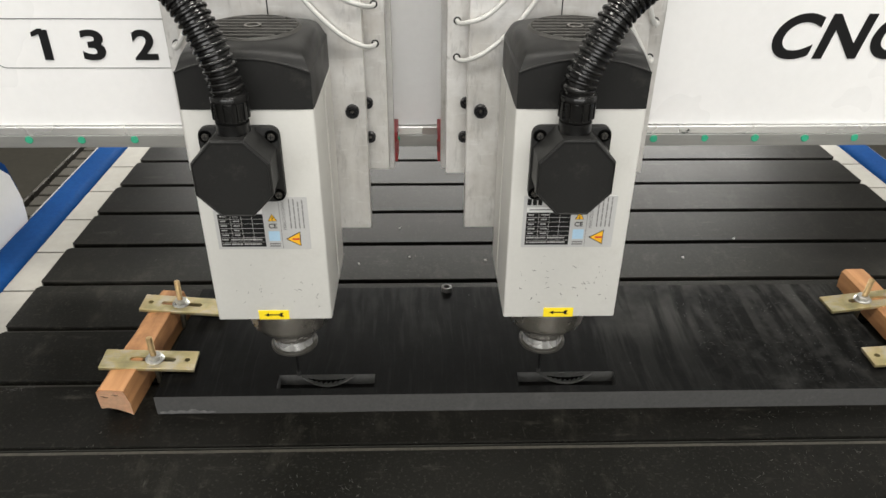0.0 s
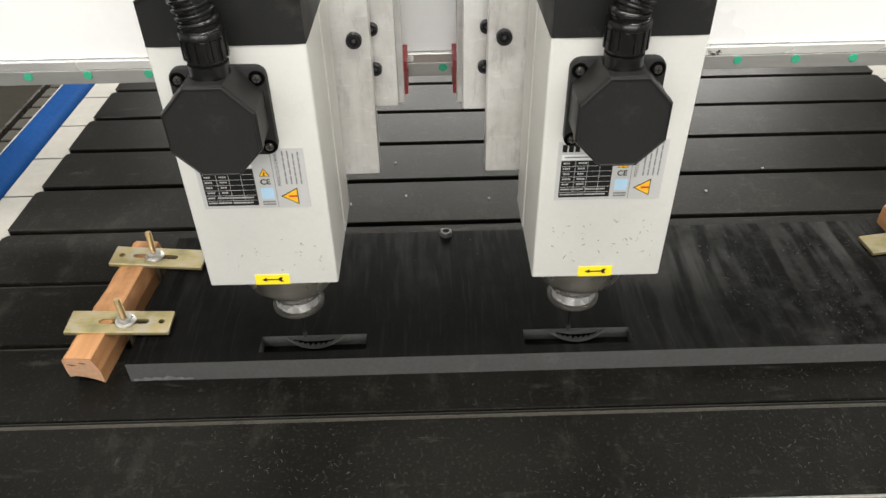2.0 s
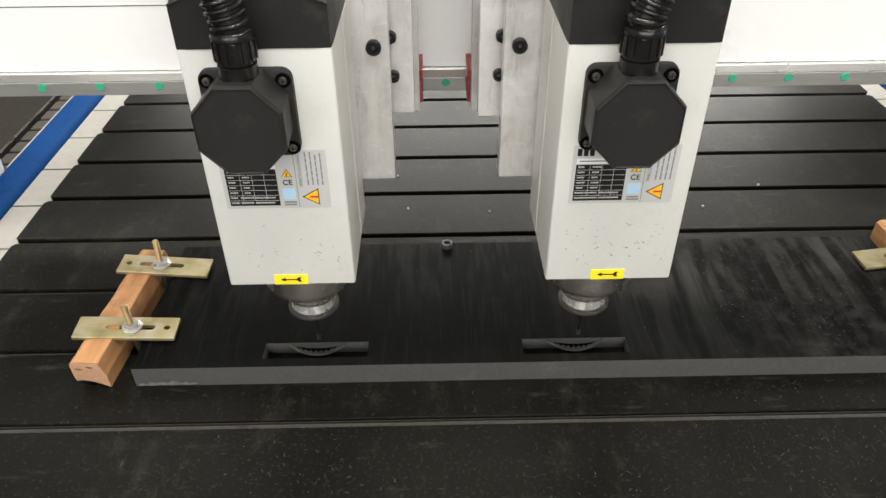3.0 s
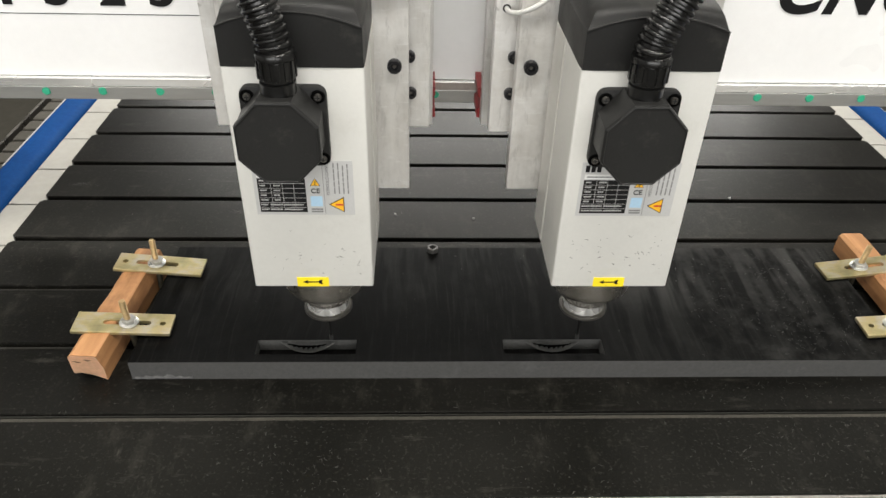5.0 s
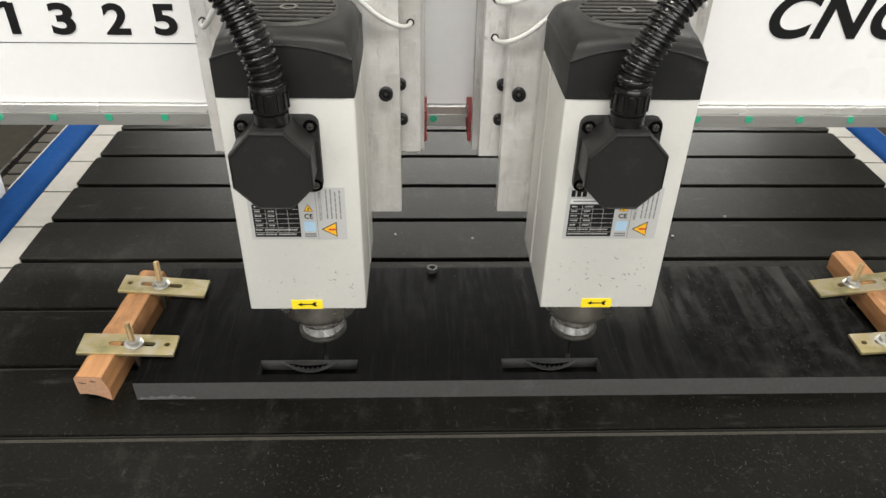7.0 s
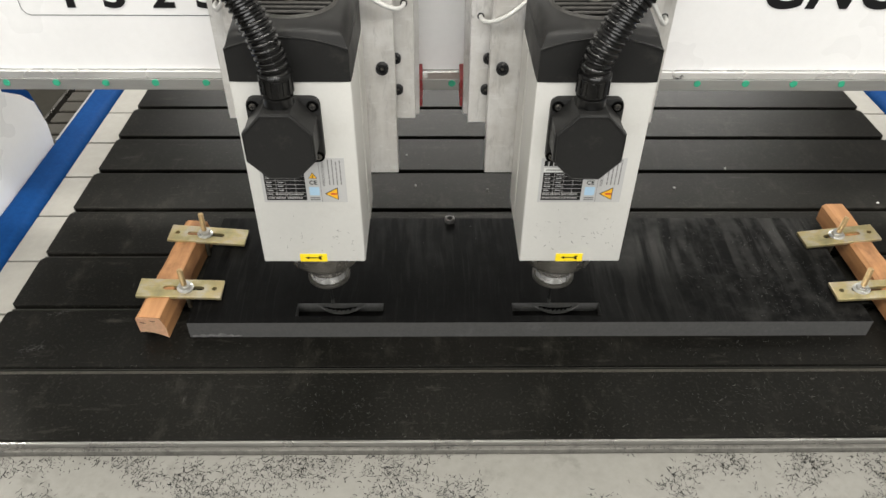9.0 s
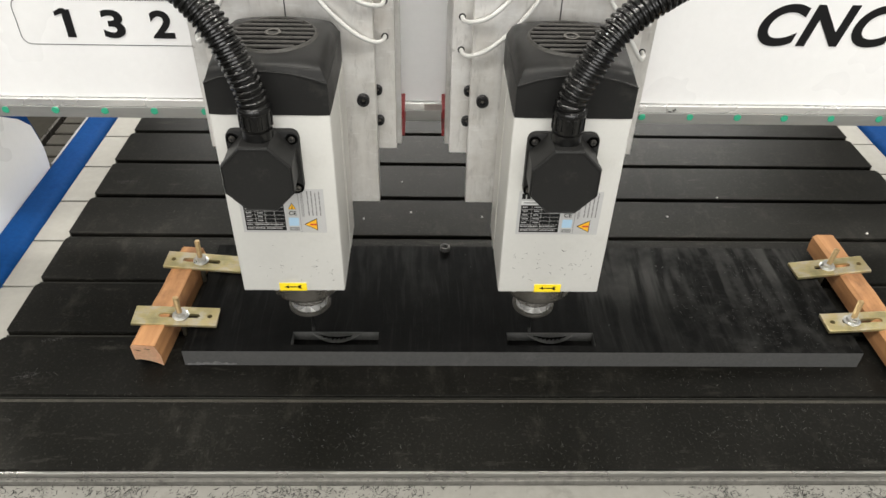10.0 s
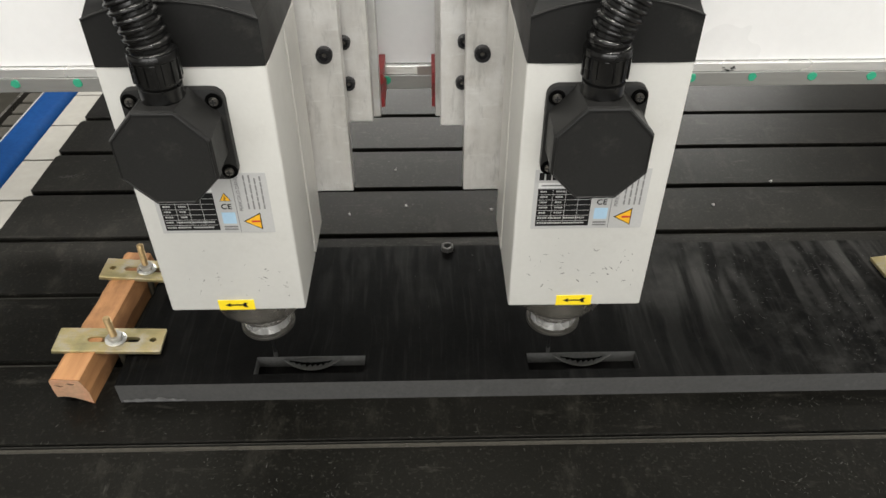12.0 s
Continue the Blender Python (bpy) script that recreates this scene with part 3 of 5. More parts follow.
def build_gantry():
    part("front_panel", box(B(), -0.757, 0.985, PANEL_Y, PANEL_Y + 0.012, 0.2806, 0.72, 0.0015), M["panel_white"], gantry, "glossy white beam panel", shift=GS)
    part("beam", box(B(), -0.756, 0.984, PANEL_Y + 0.0125, 0.46, 0.2530, 0.7195), M["panel_white"], gantry, "white painted hollow beam", shift=GS)
    part("rail_seat", box(B(), -0.756, 0.984, RAIL_Y + 0.001, PANEL_Y + 0.0122, 0.2695, 0.2800, 0.0008), M["guide_bright"], gantry, "bright machined seat of the rail", shift=GS)
    part("seat_cover", box(B(), -0.0328, 0.215, RAIL_Y - 0.0012, RAIL_Y + 0.0008, 0.2697, 0.2796, 0.0004), M["seat_dull"], gantry, "dull brown-grey cover on the rail seat", shift=GS)
    bm = B()
    rng = random.Random(21)
    for k in range(9):
        x, z, dx, dz = 0.3146 + 0.0018 * k + rng.uniform(-0.001, 0.001), rng.uniform(0.2705, 0.2755), rng.uniform(-0.0012, 0.0012), rng.uniform(-0.0014, 0.0014)
        box(bm, x - abs(dx) - 0.0003, x + abs(dx) + 0.0003, RAIL_Y + 0.0004, RAIL_Y + 0.0012, z - abs(dz) - 0.0003, z + abs(dz) + 0.0003)
    part("pen_marks", bm, M["ink"], gantry, "small black pen marks", shift=GS)
    rail = part("guide_rail", box(B(), -0.756, 0.984, RAIL_Y, PANEL_Y + 0.0121, 0.2522, 0.2691, 0.0008), M["guide_steel"], gantry, "grey steel guide rail", shift=GS)
    for k in range(-2, 22):
        x = -0.5545 + 0.06955 * k + random.uniform(-0.0012, 0.0012)
        bm = B()
        cyl(bm, (0, 0.0004, 0), (0, -0.0009, 0), 0.0052 + random.uniform(-0.0004, 0.0003), 0.0046, 14)
        for v in bm.verts:
            v.co.x *= 1 + random.uniform(-0.12, 0.2)
            v.co.z *= 1 + random.uniform(-0.1, 0.1)
        part("rail_plug", bm, M["green_cap"], rail, "" if k else "green plastic plug", shift=(GS[0] + x, GS[1] + RAIL_Y - 0.0002, GS[2] + 0.2631 + random.uniform(-0.0006, 0.0006)))
    # frame line round the model figures
    x0, x1, z0, z1, r, w = -0.569, -0.16, 0.3578, 0.4198, 0.012, 0.0009
    bm = B()
    ring = []
    for cx, cz, a0 in ((x1 - r, z1 - r, 0), (x0 + r, z1 - r, 90), (x0 + r, z0 + r, 180), (x1 - r, z0 + r, 270)):
        for k in range(7):
            a = radians(a0 + 15 * k)
            ring.append((cx, cz, math.cos(a), math.sin(a)))
    inner = [bm.verts.new((cx + (r - w) * c, PANEL_Y - 0.0005, cz + (r - w) * s)) for cx, cz, c, s in ring]
    outer = [bm.verts.new((cx + r * c, PANEL_Y - 0.0005, cz + r * s)) for cx, cz, c, s in ring]
    for i in range(len(ring)):
        j = (i + 1) % len(ring)
        bm.faces.new((inner[i], inner[j], outer[j], outer[i]))
    bmesh.ops.solidify(bm, geom=bm.faces[:], thickness=0.0003)
    part("frame_line", bm, M["ink"], gantry, "thin black printed frame", shift=GS)
    for figure, x, stretch in (("1", -0.5185, 1.31), ("3", -0.4600, 1.31), ("2", -0.3945, 1.14), ("5", -0.3375, 1.2)):
        wide = Matrix.Diagonal((stretch, 0.97, 1, 1))
        writing("figure", figure, 0.0520, pose(GS[0] + x, GS[1] + PANEL_Y - 0.0006, GS[2] + 0.3700, 90, 0, 0) @ wide, M["ink"], gantry, "black printed figure %s" % figure, 0.0016)
    flag = [(-0.5165, 0.3975), (-0.5165, 0.4030), (-0.5078, 0.4075), (-0.5020, 0.4075), (-0.5020, 0.4025)]
    part("figure_flag", prism(B(), flag, PANEL_Y - 0.0011, PANEL_Y - 0.0003), M["ink"], gantry, shift=GS)
    writing("lettering", "CNC", 0.0772, pose(GS[0] + 0.4070, GS[1] + PANEL_Y - 0.0006, GS[2] + 0.3724, 90, 0, 0) @ Matrix.Diagonal((1.065, 1, 1, 1)), M["ink"], gantry, "bold slanted black letters CNC", 0.0022, 0.24, 1.07)
    for x0, x1 in ((-0.770, -0.7575), (0.9855, 0.998)):
        bm = B()
        prof = [(0.05, -0.03), (0.553, -0.03), (0.5605, 0.0), (0.5625, 0.035), (0.548, 0.0885), (0.517, 0.119), (0.47, 0.150), (0.47, 0.72), (0.2, 0.72), (0.2, 0.2), (0.05, 0.1)]
        a = [bm.verts.new((x0, y, z)) for y, z in prof]
        b = [bm.verts.new((x1, y, z)) for y, z in prof]
        bm.faces.new(a), bm.faces.new(b[::-1])
        for i in range(len(prof)):
            j = (i + 1) % len(prof)
            f = bm.faces.new((a[i], a[j], b[j], b[i]))
            f.material_index = 1
        bmesh.ops.recalc_face_normals(bm, faces=bm.faces)
        part("side_plate", bm, [M["panel_white"], M["blue_paint"]], gantry, "white gantry side plate with blue edge", shift=GS)
        out = -1 if x0 < 0 else 1
        bm = B()
        near, far = (x0 - 0.0003, x0 - 0.014) if out < 0 else (x1 + 0.0003, x1 + 0.014)
        a = [bm.verts.new((near, y + (0.017 if y > 0.3 else -0.008), z + (0.012 if z > 0.02 else 0))) for y, z in prof]
        b = [bm.verts.new((far, v.co.y, v.co.z)) for v in a]
        bm.faces.new(a), bm.faces.new(b[::-1])
        for i in range(len(prof)):
            j = (i + 1) % len(prof)
            bm.faces.new((a[i], a[j], b[j], b[i]))
        bmesh.ops.recalc_face_normals(bm, faces=bm.faces)
        part("side_frame", bm, M["blue_paint"], gantry, "blue frame behind the white side plate", shift=GS)


build_gantry()

# ---- the two spindle heads ----
HS = (0, -0.06, -0.0945)


def label_plate(head, w0, z0):
    """The rating plate with its table, warnings and print."""
    x0, x1, z1 = -0.0465, 0.0455, z0 + 0.058
    y = -0.0004
    lab = part("rating_plate", box(B(), x0, x1, y, 0.0002, z0, z1), M["label_foil"], head, "silver rating plate with black table", shift=HS)
    part("rating_table", box(B(), x0 + 0.0035, x0 + 0.0475, y - 0.0003, y, z0 + 0.003, z0 + 0.0395), M["ink"], lab, "black rating table", shift=HS)
    for k in range(1, 7):
        z = z0 + 0.003 + 0.0365 * k / 7
        part("table_line", box(B(), x0 + 0.004, x0 + 0.047, y - 0.0005, y - 0.0003, z, z + 0.00026), M["label_foil"], lab, shift=HS)
    for u in (0.0155, 0.026, 0.0365):
        part("table_line", box(B(), x0 + u, x0 + u + 0.00026, y - 0.00055, y - 0.0003, z0 + 0.0082, z0 + 0.0392), M["label_foil"], lab, shift=HS)
    bm = B()
    for k in range(7):
        z = z0 + 0.0042 + 0.0365 * k / 7
        for a, b in (((0.0055, 0.0115), (0.0180, 0.0242)) if k > 1 else ((0.0048, 0.0120), (0.0135, 0.0250), (0.0262, 0.0440))):
            x = x0 + a
            while x < x0 + b - 0.0008:
                l = random.uniform(0.0007, 0.0019)
                box(bm, x, x + l, y - 0.00046, y - 0.0003, z + 0.0011, z + 0.0026)
                x += l + 0.0005
    part("table_print", bm, M["label_foil"], lab, shift=HS)
    part("heading_box", box(B(), x0 + 0.0035, x0 + 0.0475, y - 0.0002, y, z0 + 0.0405, z0 + 0.0455), M["white_print"], lab, "white heading field", shift=HS)
    part("heading_print", box(B(), x0 + 0.006, x0 + 0.036, y - 0.0004, y - 0.0002, z0 + 0.0424, z0 + 0.0436), M["grey_print"], lab, shift=HS)
    bm = B()
    for a, b in ((0.0035, 0.0075), (0.0088, 0.0128), (0.0141, 0.0181)):
        box(bm, x0 + a, x0 + b, y - 0.0002, y, z0 + 0.0480, z0 + 0.0550)
    part("maker_mark", bm, M["ink"], lab, shift=HS)
    for cx, cz, s, turn in ((0.0565, 0.0345, 0.0054, 90), (0.0775, 0.0115, 0.0098, 180)):
        for grow, mat_, yy in ((1.0, M["ink"], 0.0002), (0.84, M["orange"], 0.0004)):
            tri = [(x0 + cx + s * grow * math.cos(radians(turn + 120 * k)), z0 + cz + s * grow * math.sin(radians(turn + 120 * k))) for k in range(3)]
            part("warning_triangle", prism(B(), tri, y - yy, y), mat_, lab, shift=HS)
    part("warning_mark", prism(B(), [(x0 + 0.0562, z0 + 0.0370), (x0 + 0.0575, z0 + 0.0346), (x0 + 0.0566, z0 + 0.0346), (x0 + 0.0568, z0 + 0.0315), (x0 + 0.0555, z0 + 0.0342), (x0 + 0.0564, z0 + 0.0342)], y - 0.0006, y - 0.0003), M["ink"], lab, shift=HS)
    part("warning_mark", box(B(), x0 + 0.0745, x0 + 0.0815, y - 0.0006, y - 0.0003, z0 + 0.0107, z0 + 0.0124), M["red_print"], lab, shift=HS)
    writing("ce_mark", "CE", 0.0072, pose(HS[0] + x0 + 0.0520, HS[1] + y - 0.0002, HS[2] + z0 + 0.0240, 90, 0, 0), M["ink"], lab, bold=0.0001, depth=0.0001)
    part("blue_print", box(B(), x0 + 0.0512, x0 + 0.0622, y - 0.0003, y, z0 + 0.0095, z0 + 0.0205), M["label_blue"], lab, shift=HS)
    part("divider", box(B(), x0 + 0.0640, x0 + 0.0644, y - 0.0003, y, z0 + 0.0005, z1 - 0.0005), M["grey_print"], lab, shift=HS)
    writing("danger_print", "PERICOLO-DANGER", 0.0042, pose(HS[0] + x0 + 0.0695, HS[1] + y - 0.0002, HS[2] + z0 + 0.022, 90, -90, 0), M["grey_print"], lab, depth=0.0001)
    bm = B()
    for k in range(4):
        z = z0 + 0.0235
        while z < z1 - 0.004:
            l = random.uniform(0.004, 0.009)
            box(bm, x0 + 0.0737 + 0.0042 * k, x0 + 0.0750 + 0.0042 * k, y - 0.0002, y, z, min(z + l, z1 - 0.002))
            z += l + 0.0009
    part("small_print", bm, M["grey_print"], lab, shift=HS)
    bm = B()
    for k in range(2):
        box(bm, x0 + 0.0512, x0 + 0.0622, y - 0.0002, y, z0 + 0.0028 + 0.0026 * k, z0 + 0.0044 + 0.0026 * k)
    part("small_print", bm, M["grey_print"], lab, shift=HS)


def fan_cover(head):
    """A black moulded hood: straight skirt with an arched lip, then shoulders that run up to a round grille."""
    ox, oy, n = 0.0, 0.0640, 56
    hx, y0, y1 = 0.0602, -0.0006, 0.1320
    GH = (HS[0], HS[1], HS[2] + 0.0020)

    def ring(z, blend, grow, arch=0.0, inset=0.0):
        """From the rounded square of the skirt (blend 0) to the circle of the grille (blend 1)."""
        out = []
        for k in range(n):
            a = 2 * math.pi * k / n
            c, si = math.cos(a), math.sin(a)
            p = 60 if blend == 0 else max(5.0, 24 - 22 * blend)
            r = (abs(c) ** p + abs(si) ** p) ** (-1 / p)
            sx, sy = ox + (hx - inset) * r * c, (y0 + y1) / 2 + ((y1 - y0) / 2 - inset) * r * si
            qx, qy = ox + grow * c, oy + grow * si
            x, y = sx + (qx - sx) * blend, sy + (qy - sy) * blend
            front = max(0.0, -si - 0.55) / 0.45
            out.append((x, y, z + arch * (1 - (x / hx) ** 2) * min(1.0, front * 3)))
        return out

    rows = [ring(0.4106, 0, 0), ring(0.4440, 0, 0, 0.0120), ring(0.4452, 0, 0, 0.0122, 0.0012), ring(0.4500, 0.05, 0.053, 0.0095, 0.0014), ring(0.4550, 0.14, 0.053, 0.0062, 0.0016), ring(0.4592, 0.29, 0.0525, 0.0036, 0.0014), ring(0.4628, 0.52, 0.0515, 0.0018), ring(0.4652, 0.78, 0.0500, 0.0008), ring(0.4664, 0.95, 0.0476), ring(0.4668, 1.0, 0.0452)]
    bm = B()
    made = [[bm.verts.new(p) for p in r] for r in rows]
    for a, b in zip(made, made[1:]):
        for i in range(n):
            bm.faces.new((a[i], a[(i + 1) % n], b[(i + 1) % n], b[i]))
    bm.faces.new(made[-1])
    bm.faces.new(made[0][::-1])
    bmesh.ops.recalc_face_normals(bm, faces=bm.faces)
    cap = part("fan_cover", bm, M["black_plastic"], head, "black moulded plastic fan cover", smooth=True, shift=HS)
    part("grille_well", lathe(B(), ox, oy, [(0.0425, 0.4649), (0.0430, 0.4652), (0.0430, 0.4655), (0.041, 0.4652)]), M["cut_black"], cap, smooth=True, shift=GH)

    def hoop(rings, count):
        bm = B()
        made = [[bm.verts.new((ox + r * math.cos(2 * math.pi * i / count), oy + r * math.sin(2 * math.pi * i / count), z)) for i in range(count)] for r, z in rings]
        for a, b in zip(made, made[1:]):
            for i in range(count):
                bm.faces.new((a[i], a[(i + 1) % count], b[(i + 1) % count], b[i]))
        return bm

    part("grille_rim", hoop(((0.0416, 0.4650), (0.0419, 0.4670), (0.0434, 0.4672), (0.0456, 0.4646)), 48), M["grille_grey"], cap, smooth=True, shift=GH)
    for k in range(-3, 4):
        y = 0.0108 * k
        half = math.sqrt(0.0416**2 - y * y)
        part("grille_slat", box(B(), ox - half, ox + half, oy + y - 0.0022, oy + y + 0.0022, 0.4656, 0.4676, 0.0006), M["grille_grey"], cap, shift=GH)
    part("grille_hub", hoop(((0.0056, 0.4672), (0.0056, 0.4682), (0.0082, 0.4682), (0.0082, 0.4666)), 20), M["steel_dull"], cap, smooth=True, shift=GH)
    part("screw_recess", cyl(B(), (0.010, 0.0100, 0.4585), (0.0101, 0.0050, 0.4622), 0.0030, 0.0030, 16), M["cut_black"], cap, shift=HS)
    lip = [(0.0590 * u, -0.0004, 0.4445 + 0.0121 * (1 - u * u)) for u in (-1, -0.8, -0.6, -0.4, -0.2, 0, 0.2, 0.4, 0.6, 0.8, 1)]
    part("lip_bead", pipe(B(), lip, 0.0010, 10), M["black_plastic"], cap, "moulded bead along the arched lip", smooth=True, shift=HS)


def junction_box(head, off):
    bm = box(B(), -0.0463 + off, 0.0272 + off, -0.0068, 0.0004, 0.3205, 0.3960)
    bmesh.ops.bevel(bm, geom=[e for e in bm.edges if abs(e.verts[0].co.y - e.verts[1].co.y) > 0.003], offset=0.0085, segments=4, profile=0.5, affect="EDGES")
    bmesh.ops.bevel(bm, geom=[e for e in bm.edges if e.verts[0].co.y < -0.006 and e.verts[1].co.y < -0.006], offset=0.001, segments=2, profile=0.5, affect="EDGES")
    base = part("junction_box", bm, M["black_plastic"], head, "black plastic cable junction box", smooth=True, shift=HS)
    cx, cz, apo = -0.0104 + off, 0.3614, 0.0348

    def octagon(rows, cap_front=True):
        bm = B()
        rings = []
        for y, r in rows:
            rad = apo * r / math.cos(radians(22.5))
            rings.append([bm.verts.new((cx + rad * math.cos(radians(22.5 + 45 * k)), y, cz + 1.07 * rad * math.sin(radians(22.5 + 45 * k)))) for k in range(8)])
        for a, b in zip(rings, rings[1:]):
            for i in range(8):
                bm.faces.new((a[i], a[(i + 1) % 8], b[(i + 1) % 8], b[i]))
        if cap_front:
            bm.faces.new(rings[-1])
        bmesh.ops.recalc_face_normals(bm, faces=bm.faces)
        return bm

    part("cover_body", octagon(((-0.0062, 0.98), (-0.0350, 0.975), (-0.0352, 0.94)), False), M["black_plastic"], base, shift=HS)
    part("cover", octagon(((-0.0348, 0.94), (-0.0354, 1.0), (-0.0424, 1.0), (-0.0444, 0.975), (-0.0448, 0.95), (-0.0440, 0.935))), M["black_plastic"], base, "octagonal black cover", shift=HS)
    part("socket", lathe(B(), cx, -0.0205, [(0.0180, 0.3820), (0.0172, 0.3900), (0.0150, 0.3935), (0.0150, 0.3962), (0.0136, 0.3970), (0.0136, 0.4015)], 24), M["black_plastic"], base, smooth=True, shift=HS)
    for x, z in ((-0.0392, 0.3872), (0.0202, 0.3872), (0.0208, 0.3282), (-0.0398, 0.3282)):
        x += off
        part("screw_boss", cyl(B(), (x, -0.0064, z), (x, -0.0076, z), 0.0064, 0.0058, 20), M["cut_black"], base, smooth=True, shift=HS)
        part("screw", cyl(B(), (x, -0.0074, z), (x, -0.0094, z), 0.0036, 0.0028, 16), M["steel_dull"], base, "" if z < 0.35 else "dull steel screw", shift=HS)
        for w, h in ((0.0022, 0.0005), (0.0005, 0.0022)):
            part("screw_slot", box(B(), x - w, x + w, -0.0097 - w * 0.05, -0.0093, z - h, z + h), M["dark_hole"], base, shift=HS)


def gland_and_hose(head, hose):
    cx, cy = -0.0090, -0.0205
    bm = B()
    lathe(bm, cx, cy, [(0.0128, 0.3965), (0.0148, 0.3985), (0.0148, 0.4075), (0.0130, 0.4085), (0.0130, 0.4095), (0.0152, 0.4105), (0.0155, 0.4270), (0.0166, 0.4278), (0.0167, 0.4312), (0.0160, 0.4326), (0.0120, 0.4330)], 36)
    gland = part("cable_gland", bm, M["hose_black"], head, "black ribbed cable gland", smooth=True, shift=HS)
    for k in range(14):
        a = 2 * math.pi * k / 14
        bm = box(B(), -0.0016, 0.0016, -0.0008, 0.0008, 0.4115, 0.4272, 0.0004)
        bmesh.ops.transform(bm, verts=bm.verts, matrix=Matrix.Translation((cx + 0.0157 * math.cos(a), cy + 0.0157 * math.sin(a), 0)) @ Matrix.Rotation(a, 4, "Z") @ Matrix.Rotation(radians(90), 4, "Z"))
        part("grip_rib", bm, M["hose_black"], gland, shift=HS)
    part("hose", pipe(B(), [(cx, cy, 0.428)] + hose, 0.0153, 24, 0.0022, 0.0060), M["hose_black"], head, "glossy black corrugated cable conduit", smooth=True, shift=HS)


def spindle_nose(head):
    ax, ay = 0.0, 0.0785
    bm = lathe(B(), ax, ay, [(0.0480, 0.1775), (0.0475, 0.1310), (0.0462, 0.1265), (0.0445, 0.1240), (0.0335, 0.1115), (0.0292, 0.1065), (0.0274, 0.1030), (0.0266, 0.1014), (0.0228, 0.1010)], 56)
    part("nose_cone", bm, M["steel_turned"], head, "turned steel spindle nose", smooth=True, shift=HS)
    bm = B()
    n, rows = 80, []
    for r, z in ((0.0222, 0.1012), (0.0230, 0.1006), (0.0243, 0.0885), (0.0236, 0.0874)):
        rows.append([bm.verts.new((ax + (r - (0.0007 if (i // 2) % 5 == 0 else 0)) * math.cos(2 * math.pi * i / n), ay + (r - (0.0007 if (i // 2) % 5 == 0 else 0)) * math.sin(2 * math.pi * i / n), z)) for i in range(n)])
    for a, b in zip(rows, rows[1:]):
        for i in range(n):
            bm.faces.new((a[i], b[i], b[(i + 1) % n], a[(i + 1) % n]))
    bm.faces.new(rows[0]), bm.faces.new(rows[-1][::-1])
    bmesh.ops.recalc_face_normals(bm, faces=bm.faces)
    nut = part("collet_nut", bm, M["steel"], head, "bright notched steel collet nut", smooth=True, shift=HS)
    bm = lathe(B(), ax, ay, [(0.0234, 0.0874), (0.0256, 0.0872), (0.0258, 0.0862), (0.0263, 0.0870), (0.0276, 0.0870), (0.0280, 0.0862), (0.0278, 0.0836), (0.0266, 0.0826), (0.0200, 0.0816), (0.0190, 0.0790), (0.0060, 0.0785)], 56)
    part("flange", bm, M["ring_dark"], nut, "thin steel ring", smooth=True, shift=HS)


def cutter(head):
    tool = part("cutter", lathe(B(), 0.0, 0.0785, [(0.0020, 0.0840), (0.0020, 0.0560), (0.0018, 0.0540), (0.0018, 0.0380), (0.0012, 0.0365)], 16), M["cutter_dark"], head, "dark milling cutter", smooth=True, shift=HS)
    part("cutter_tip", lathe(B(), 0.0, 0.0785, [(0.0022, 0.0380), (0.0024, 0.0370), (0.0024, 0.0310), (0.0016, 0.0302)], 12), M["cutter_tip"], tool, shift=HS)


def bolt(head, x, y, z, r=0.0075):
    b = part("bolt", lathe(B(), 0, 0, [(r, 0.0), (r, 0.006), (r * 0.9, 0.0072), (r * 0.55, 0.0072), (r * 0.5, 0.0035), (0.0002, 0.0035)], 24), M["bolt_black"], head, smooth=True)
    b.matrix_local = pose(x + HS[0], y + HS[1], z + HS[2], 90, 0, 0)
    # glint in the bolt's socket, put in as a small paler hexagon
    part("socket_glint", cyl(B(), (0, 0, 0.0036), (0, 0, 0.0044), r * 0.30, r * 0.24, 6), M["steel_dull"], b)
    return b


